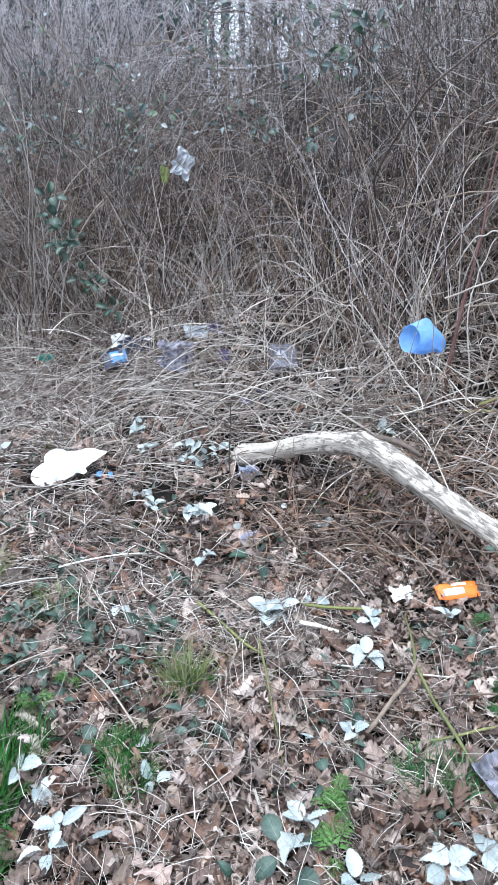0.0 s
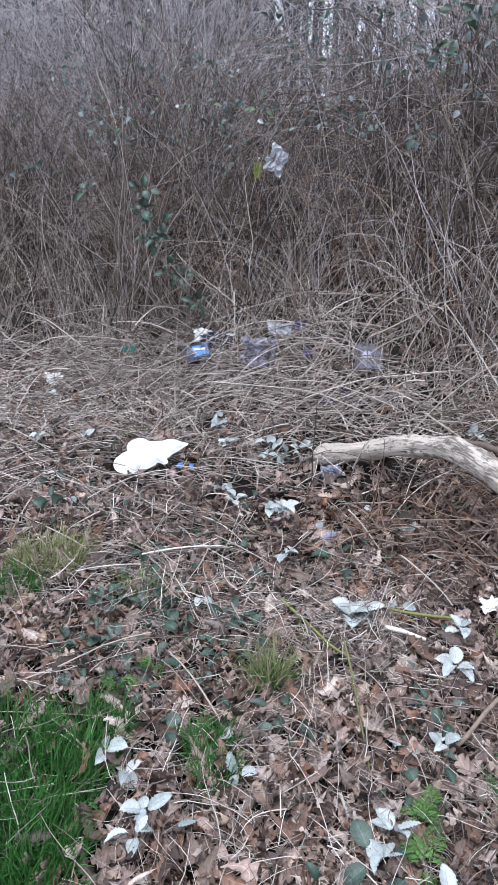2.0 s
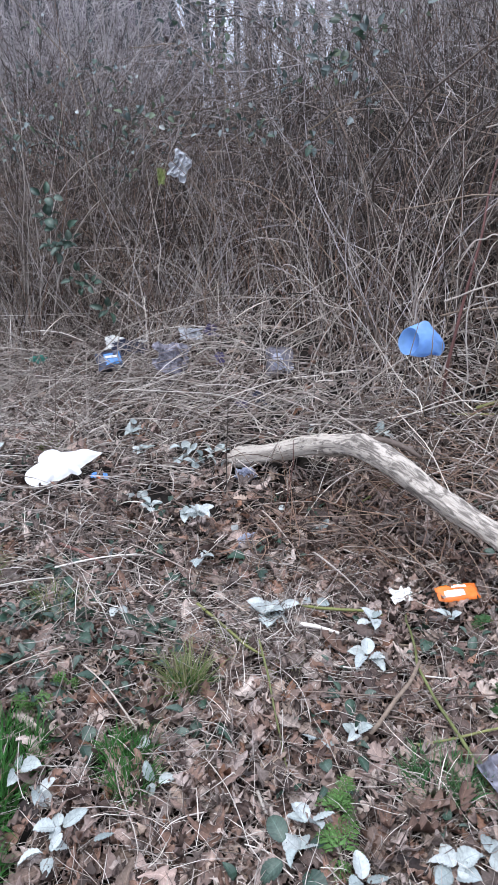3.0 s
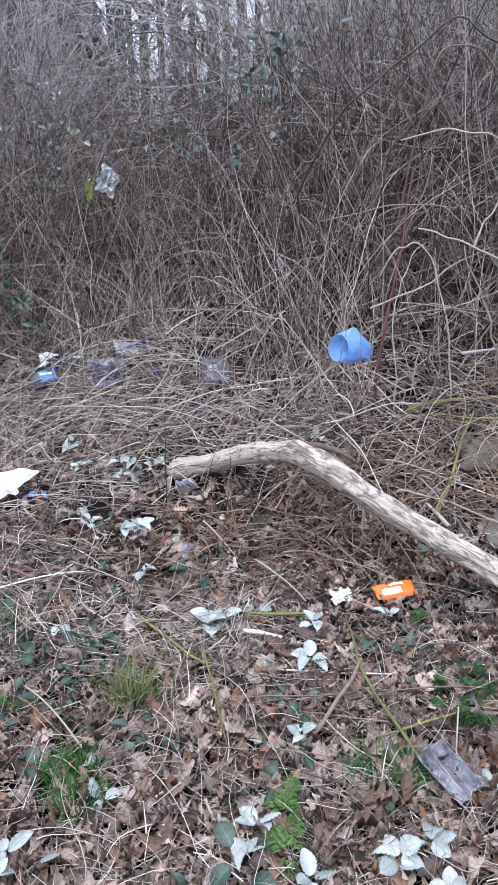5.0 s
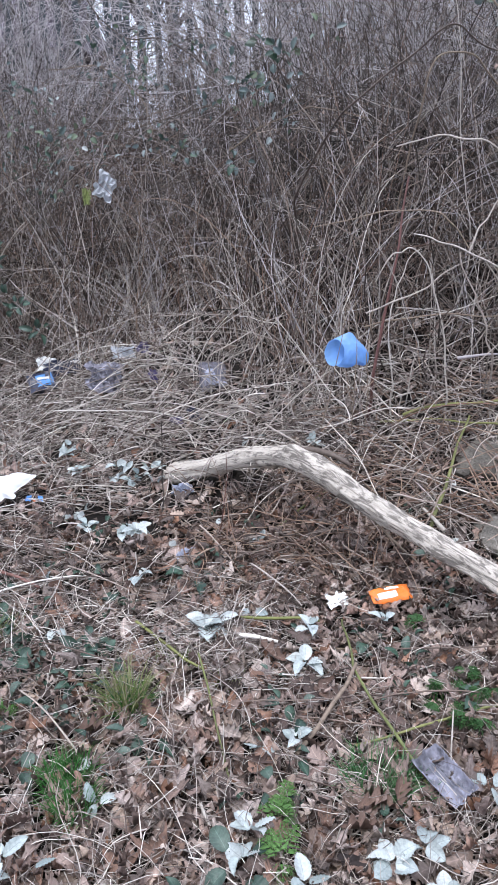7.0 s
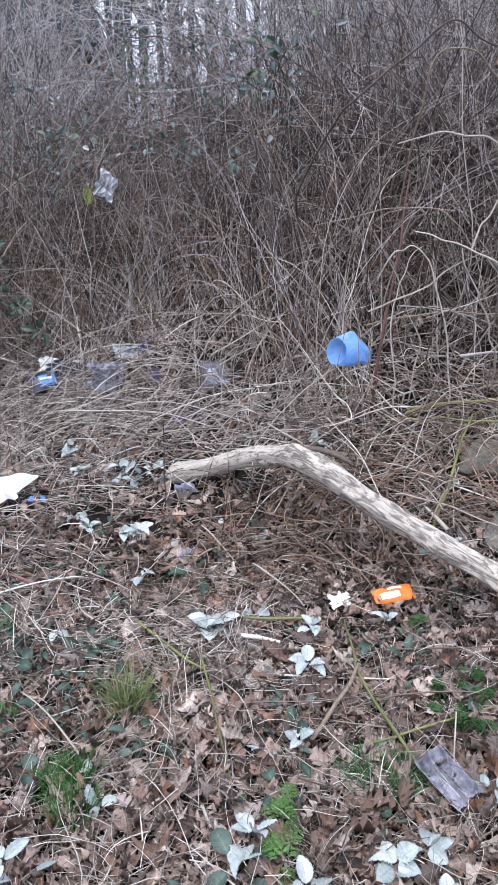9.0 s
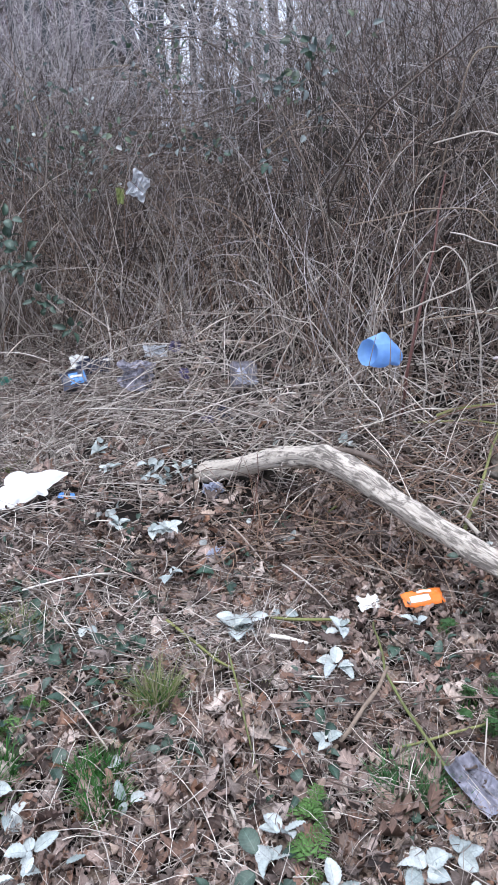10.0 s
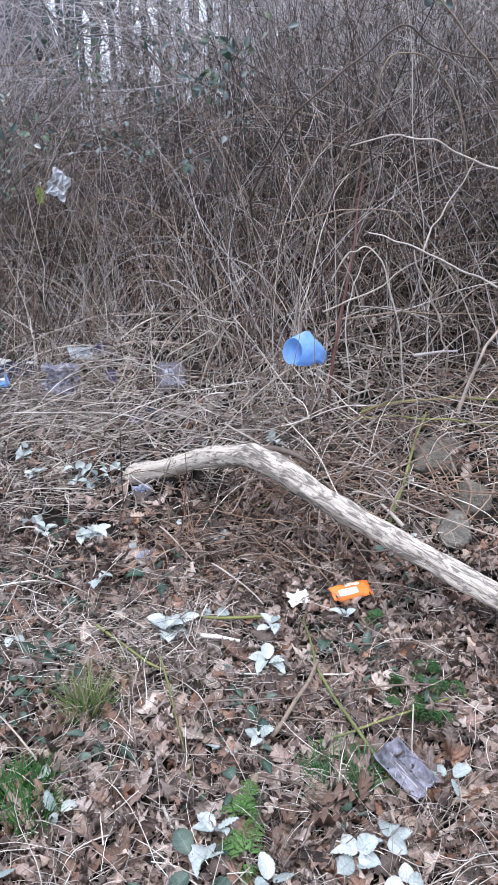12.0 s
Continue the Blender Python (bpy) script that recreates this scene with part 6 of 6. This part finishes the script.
def pillow(x0, x1, y0, y1, lx, ly, th, lift=0.0, n=22, m=14, seed=3.0, under=True):
    """A stuffed foil pouch, or a printed patch of its upper skin."""
    V, F = [], []
    sides = (1, -1) if under else (1,)
    for sd in sides:
        for i in range(n + 1):
            for j in range(m + 1):
                u, w = x0 + (x1 - x0) * i / n, y0 + (y1 - y0) * j / m
                puff = (1 - abs(u) ** 3.5) ** 0.6 * (1 - abs(w) ** 2.6) ** 0.6 if abs(u) < 1 and abs(w) < 1 else 0
                wr = 0.12 * noise.noise(Vector((u * 3.5, w * 2.5, seed))) + 0.08 * abs(noise.noise(Vector((u * 9, w * 4, seed + 5))))
                pinch = 1 - 0.22 * abs(u) ** 4 - 0.05 * math.sin(u * 5)
                zz = sd * th * puff * (0.9 + wr * 2) + 0.004 * math.sin(w * 26) * max(0, abs(u) - 0.85) * 6 + (lift if sd > 0 else 0)
                V.append((u * lx, w * ly * pinch, zz))
    for s_ in range(len(sides)):
        o = s_ * (n + 1) * (m + 1)
        for i in range(n):
            for j in range(m):
                q = (o + i * (m + 1) + j, o + (i + 1) * (m + 1) + j, o + (i + 1) * (m + 1) + j + 1, o + i * (m + 1) + j + 1)
                F.append(q if s_ == 0 else q[::-1])
    return V, F


def packet():
    ob = holder("orange_packet", pose(0.732, 2.13, 0.12, 18, -2, 8) @ Matrix.Diagonal((0.76, 0.64, 0.8, 1)), "crumpled orange foil packet with white label panels", "food packet")
    part("pouch", mesh_of("pouch", *pillow(-1, 1, -1, 1, 0.10, 0.058, 0.024), ORANGE), ob)
    part("label_panel", mesh_of("label_panel", *pillow(-0.72, 0.22, -0.70, -0.02, 0.10, 0.058, 0.024, 0.0016, 14, 8, 3.0, False), LABEL_WHITE), ob, "white printed panel")
    part("label_strip", mesh_of("label_strip", *pillow(-0.30, 0.42, 0.22, 0.58, 0.10, 0.058, 0.024, 0.0016, 14, 5, 3.0, False), LABEL_WHITE), ob, "white printed strip")
    part("print_strip", mesh_of("print_strip", *pillow(-0.7, 0.35, 0.72, 0.9, 0.10, 0.058, 0.024, 0.0016, 14, 4, 3.0, False), DARK_GREEN_PRINT), ob, "dark green printed edge")


packet()


def tray():
    """A squashed clear plastic food tray with moulded ribs."""
    n, m = 40, 28
    V, F = [], []
    for i in range(n + 1):
        for j in range(m + 1):
            u, w = i / n * 2 - 1, j / m * 2 - 1
            rib = 0.004 * math.sin(u * 42) * (w > 0.12) * (abs(u) < 0.8) + 0.010 * math.exp(-((w - 0.05) / 0.10) ** 2)
            rim = 0.02 * max(0, max(abs(u), abs(w)) - 0.82) / 0.18
            z = rib + rim + 0.014 * noise.noise(Vector((u * 1.6, w * 1.6, 2))) + 0.009 * abs(noise.noise(Vector((u * 4, w * 4, 7)))) + 0.012
            V.append((u * 0.093 * (1 + 0.06 * noise.noise(Vector((w * 2, 0, 3)))), w * 0.062 * (1 + 0.08 * noise.noise(Vector((u * 2, 5, 3)))), z))
    for i in range(n):
        for j in range(m):
            F.append((i * (m + 1) + j, (i + 1) * (m + 1) + j, (i + 1) * (m + 1) + j + 1, i * (m + 1) + j + 1))
    me = mesh_of("plastic_tray", V, F, CLEAR)
    ob = new("plastic_tray", me)
    so = ob.modifiers.new("thickness", "SOLIDIFY")
    so.thickness = 0.0012
    ob.matrix_world = pose(0.662, 1.342, 0.05, 22, 4, -66) @ Matrix.Diagonal((0.86, 0.66, 1.2, 1))
    tagged(ob, "squashed clear plastic food tray with ribs on litter", "plastic tray")


tray()


def tub():
    """A clear plastic box on its side, with a rolled rim and bits of lilac print."""
    ob = holder("plastic_tub", pose(0.18, 3.93, 0.49, 250, 4, 12), "dirty clear plastic tub with lilac print among stalks", "plastic tub")
    bm = bmesh.new()
    bmesh.ops.create_cube(bm, size=1)
    for v in bm.verts:
        k = 1.0 if v.co.z > 0 else 0.84
        v.co = Vector((v.co.x * 0.15 * k, v.co.y * 0.155 * k, v.co.z * 0.07))
    top = [f for f in bm.faces if f.normal.z > 0.9]
    bmesh.ops.delete(bm, geom=top, context="FACES")
    bmesh.ops.bevel(bm, geom=[e for e in bm.edges if not e.is_boundary], offset=0.012, segments=3, affect="EDGES")
    edge = [e for e in bm.edges if e.is_boundary]
    ext = bmesh.ops.extrude_edge_only(bm, edges=edge)
    for v in [g for g in ext["geom"] if isinstance(g, bmesh.types.BMVert)]:
        v.co = Vector((v.co.x * 1.1, v.co.y * 1.1, v.co.z - 0.004))
    body = part("body", bm_mesh(bm, "body", TUBCLEAR), ob)
    body.modifiers.new("thickness", "SOLIDIFY").thickness = 0.0015
    part("print_patch", bm_mesh(crumple((0.032, 0.045, 0.002), 3, 0.3), "print_patch", LILAC), ob, "lilac printed patch", pose(-0.03, 0.0, -0.037))
    part("print_band", bm_mesh(crumple((0.05, 0.014, 0.002), 5, 0.3), "print_band", LILAC), ob, "lilac printed band", pose(0.02, 0.045, -0.037))


tub()


def crushed_box(lx, ly, lz):
    """A dented card box with soft edges."""
    bm = bmesh.new()
    bmesh.ops.create_cube(bm, size=1)
    bmesh.ops.subdivide_edges(bm, edges=bm.edges[:], cuts=7, use_grid_fill=True)
    for v in bm.verts:
        x, y, z = v.co.x * lx, v.co.y * ly, v.co.z * lz
        dent = 0.012 * noise.noise(Vector((x * 18, y * 18, 2.0))) + 0.006 * abs(noise.noise(Vector((x * 40, y * 40, 5.0))))
        v.co = Vector((x + 0.008 * noise.noise(Vector((y * 20, z * 20, 1.0))), y + 0.006 * noise.noise(Vector((x * 20, z * 20, 7.0))), z + dent))
    return bm


def carton():
    ob = holder("drink_carton", pose(-0.927, 4.559, 0.322, 60, -10, 14), "crushed navy and sky-blue drinks carton among stalks", "carton")
    part("box", bm_mesh(crushed_box(0.17, 0.12, 0.06), "box", NAVY), ob)
    part("print_panel", bm_mesh(crushed_box(0.105, 0.075, 0.06), "print_panel", CAN_BLUE), ob, "sky-blue printed panel", pose(0.022, 0.008, 0.004))
    part("print_bar", bm_mesh(crushed_box(0.08, 0.016, 0.06), "print_bar", LABEL_WHITE), ob, "white print bar", pose(0.016, 0.02, 0.008))


carton()
lump("paper_cup", (-0.923, 4.715, 0.404), (60, 10, 10), (0.055, 0.045, 0.022), 12, LABEL_WHITE, "crumpled white paper cup beside the blue carton", "paper cup", 0.4, 3.5)
lump("clear_packaging", (-0.496, 4.307, 0.394), (55, 10, 20), (0.11, 0.09, 0.045), 15, TUBCLEAR, "crushed clear plastic packaging among dead stalks", "plastic packaging", 0.45, 3.6)
lump("white_wrapper", (-0.379, 4.482, 0.52), (50, 0, 10), (0.065, 0.04, 0.02), 17, FILM, "crumpled clear and white wrapper under the thicket", "wrapper", 0.5, 4.0)
lump("white_scrap", (-0.486, 4.443, 0.443), (40, 0, 30), (0.07, 0.018, 0.012), 19, LABEL_WHITE, "white paper scrap under the thicket", "paper scrap", 0.45, 4.0)
lump("white_scrap", (-0.719, 4.676, 0.433), (40, 0, -10), (0.035, 0.012, 0.01), 20, LABEL_WHITE, "small white scrap in the thicket's shade", "paper scrap", 0.45, 4.0)
lump("dark_wrapper", (-0.816, 4.685, 0.385), (40, 0, 10), (0.10, 0.05, 0.02), 21, NAVY, "dark crumpled wrapper in the thicket's shade", "wrapper", 0.5, 4.0)
lump("purple_wrapper", (-0.185, 4.152, 0.443), (50, 20, 30), (0.025, 0.04, 0.015), 22, PURPLE, "small purple foil wrapper among stalks", "wrapper", 0.45, 4.0)
lump("purple_wrapper", (-0.04, 3.78, 0.28), (50, 10, -20), (0.04, 0.022, 0.016), 23, PURPLE, "crushed purple wrapper on flattened stalks", "wrapper", 0.45, 4.0)
lump("dark_wrapper", (0.05, 3.78, 0.31), (50, 10, 20), (0.035, 0.035, 0.015), 24, NAVY, "small dark blue wrapper on flattened stalks", "wrapper", 0.45, 4.0)
lump("purple_wrapper", (-0.253, 4.462, 0.549), (50, 10, 20), (0.04, 0.035, 0.02), 25, PURPLE, "purple wrapper scrap under the thicket", "wrapper", 0.45, 4.0)
lump("lilac_bottle", (-0.025, 3.16, 0.115), (20, 10, 0), (0.05, 0.038, 0.042), 26, LILAC, "crumpled pale lilac plastic beneath the log's end", "wrapper", 0.4, 3.4)
lump("lilac_wrapper", (-0.02, 2.62, 0.055), (40, 0, 55), (0.065, 0.022, 0.016), 27, LILAC, "torn lilac plastic wrapper in the litter", "wrapper", 0.45, 4.0)
lump("blue_scrap", (-0.79, 3.27, 0.065), (30, 10, 10), (0.012, 0.015, 0.004), 28, CAN_BLUE, "small bright blue plastic scrap by the white bag", "scrap", 0.3, 3.0, "blue scraps")
lump("blue_scrap", (-0.73, 3.26, 0.065), (40, 20, 40), (0.012, 0.015, 0.004), 29, CAN_BLUE, "small blue scrap beside an orange speck", "scrap", 0.3, 3.0, "blue scraps")
lump("orange_speck", (-0.76, 3.25, 0.06), (30, 10, 40), (0.006, 0.008, 0.004), 39, ORANGE, "tiny orange scrap between two blue scraps", "scrap", 0.3)
lump("teal_scrap", (-1.468, 4.784, 0.277), (30, 0, 0), (0.055, 0.03, 0.03), 30, TEAL, "dark teal plastic scrap at the thicket's foot", "scrap", 0.45, 3.5)
lump("red_scrap", (-0.845, 4.317, 0.239), (30, 0, 70), (0.05, 0.008, 0.006), 38, RUST, "thin rust-red scrap on flattened stalks", "scrap", 0.3)
lump("white_scrap", (-1.92, 4.5, 0.12), (45, 0, 30), (0.05, 0.05, 0.012), 31, LABEL_WHITE, "torn white scrap on flattened dead stalks", "paper scrap", 0.5, 4.0)
lump("white_scrap", (-1.79, 3.40, 0.04), (30, 0, 10), (0.05, 0.02, 0.01), 32, LABEL_WHITE, "small white scrap on dead stalks", "paper scrap", 0.45, 4.0)
lump("white_disc", (1.12, 2.62, 0.33), (30, 10, 0), (0.016, 0.013, 0.005), 33, LABEL_WHITE, "small white disc caught behind the log", "scrap", 0.1)
lump("white_scrap", (0.54, 2.15, 0.095), (32, 0, 14), (0.036, 0.026, 0.011), 36, LABEL_WHITE, "torn white paper scrap near the orange packet", "paper scrap", 0.3, 2.0)
for k, (x, y, s) in enumerate([(0.45, 1.28, 0.11), (0.52, 1.30, 0.10), (0.28, 1.93, 0.11), (-0.27, 1.62, 0.11), (0.75, 2.30, 0.09), (0.40, 1.22, 0.1)]):
    v, f = oak_leaf(1.6, 1.4, s, s * 0.6, 4, 60 + k)
    ob = new("curled_leaf", leaf_mesh("curled_leaf", (v, f), RUST))
    ob.matrix_world = pose(x, y, float(on_ground(x, y)) + 0.055, 20 * math.sin(k * 2.1), 15 * math.cos(k), 70 * k)
    tagged(ob, "large curled rust-brown dead leaf on the litter", "dead leaf", "rust-brown leaves")
lump("clear_bag", (-0.438, 4.676, 1.529), (78, 28, 12), (0.055, 0.068, 0.03), 40, FILM, "crumpled clear plastic bag snagged high in the brambles", "plastic bag", 0.35, 3.0)
lump("lime_wrapper", (-0.544, 4.618, 1.471), (80, 0, 10), (0.022, 0.04, 0.012), 41, LIME, "thin lime-green wrapper strip snagged in the brambles", "wrapper", 0.35, 3.0)
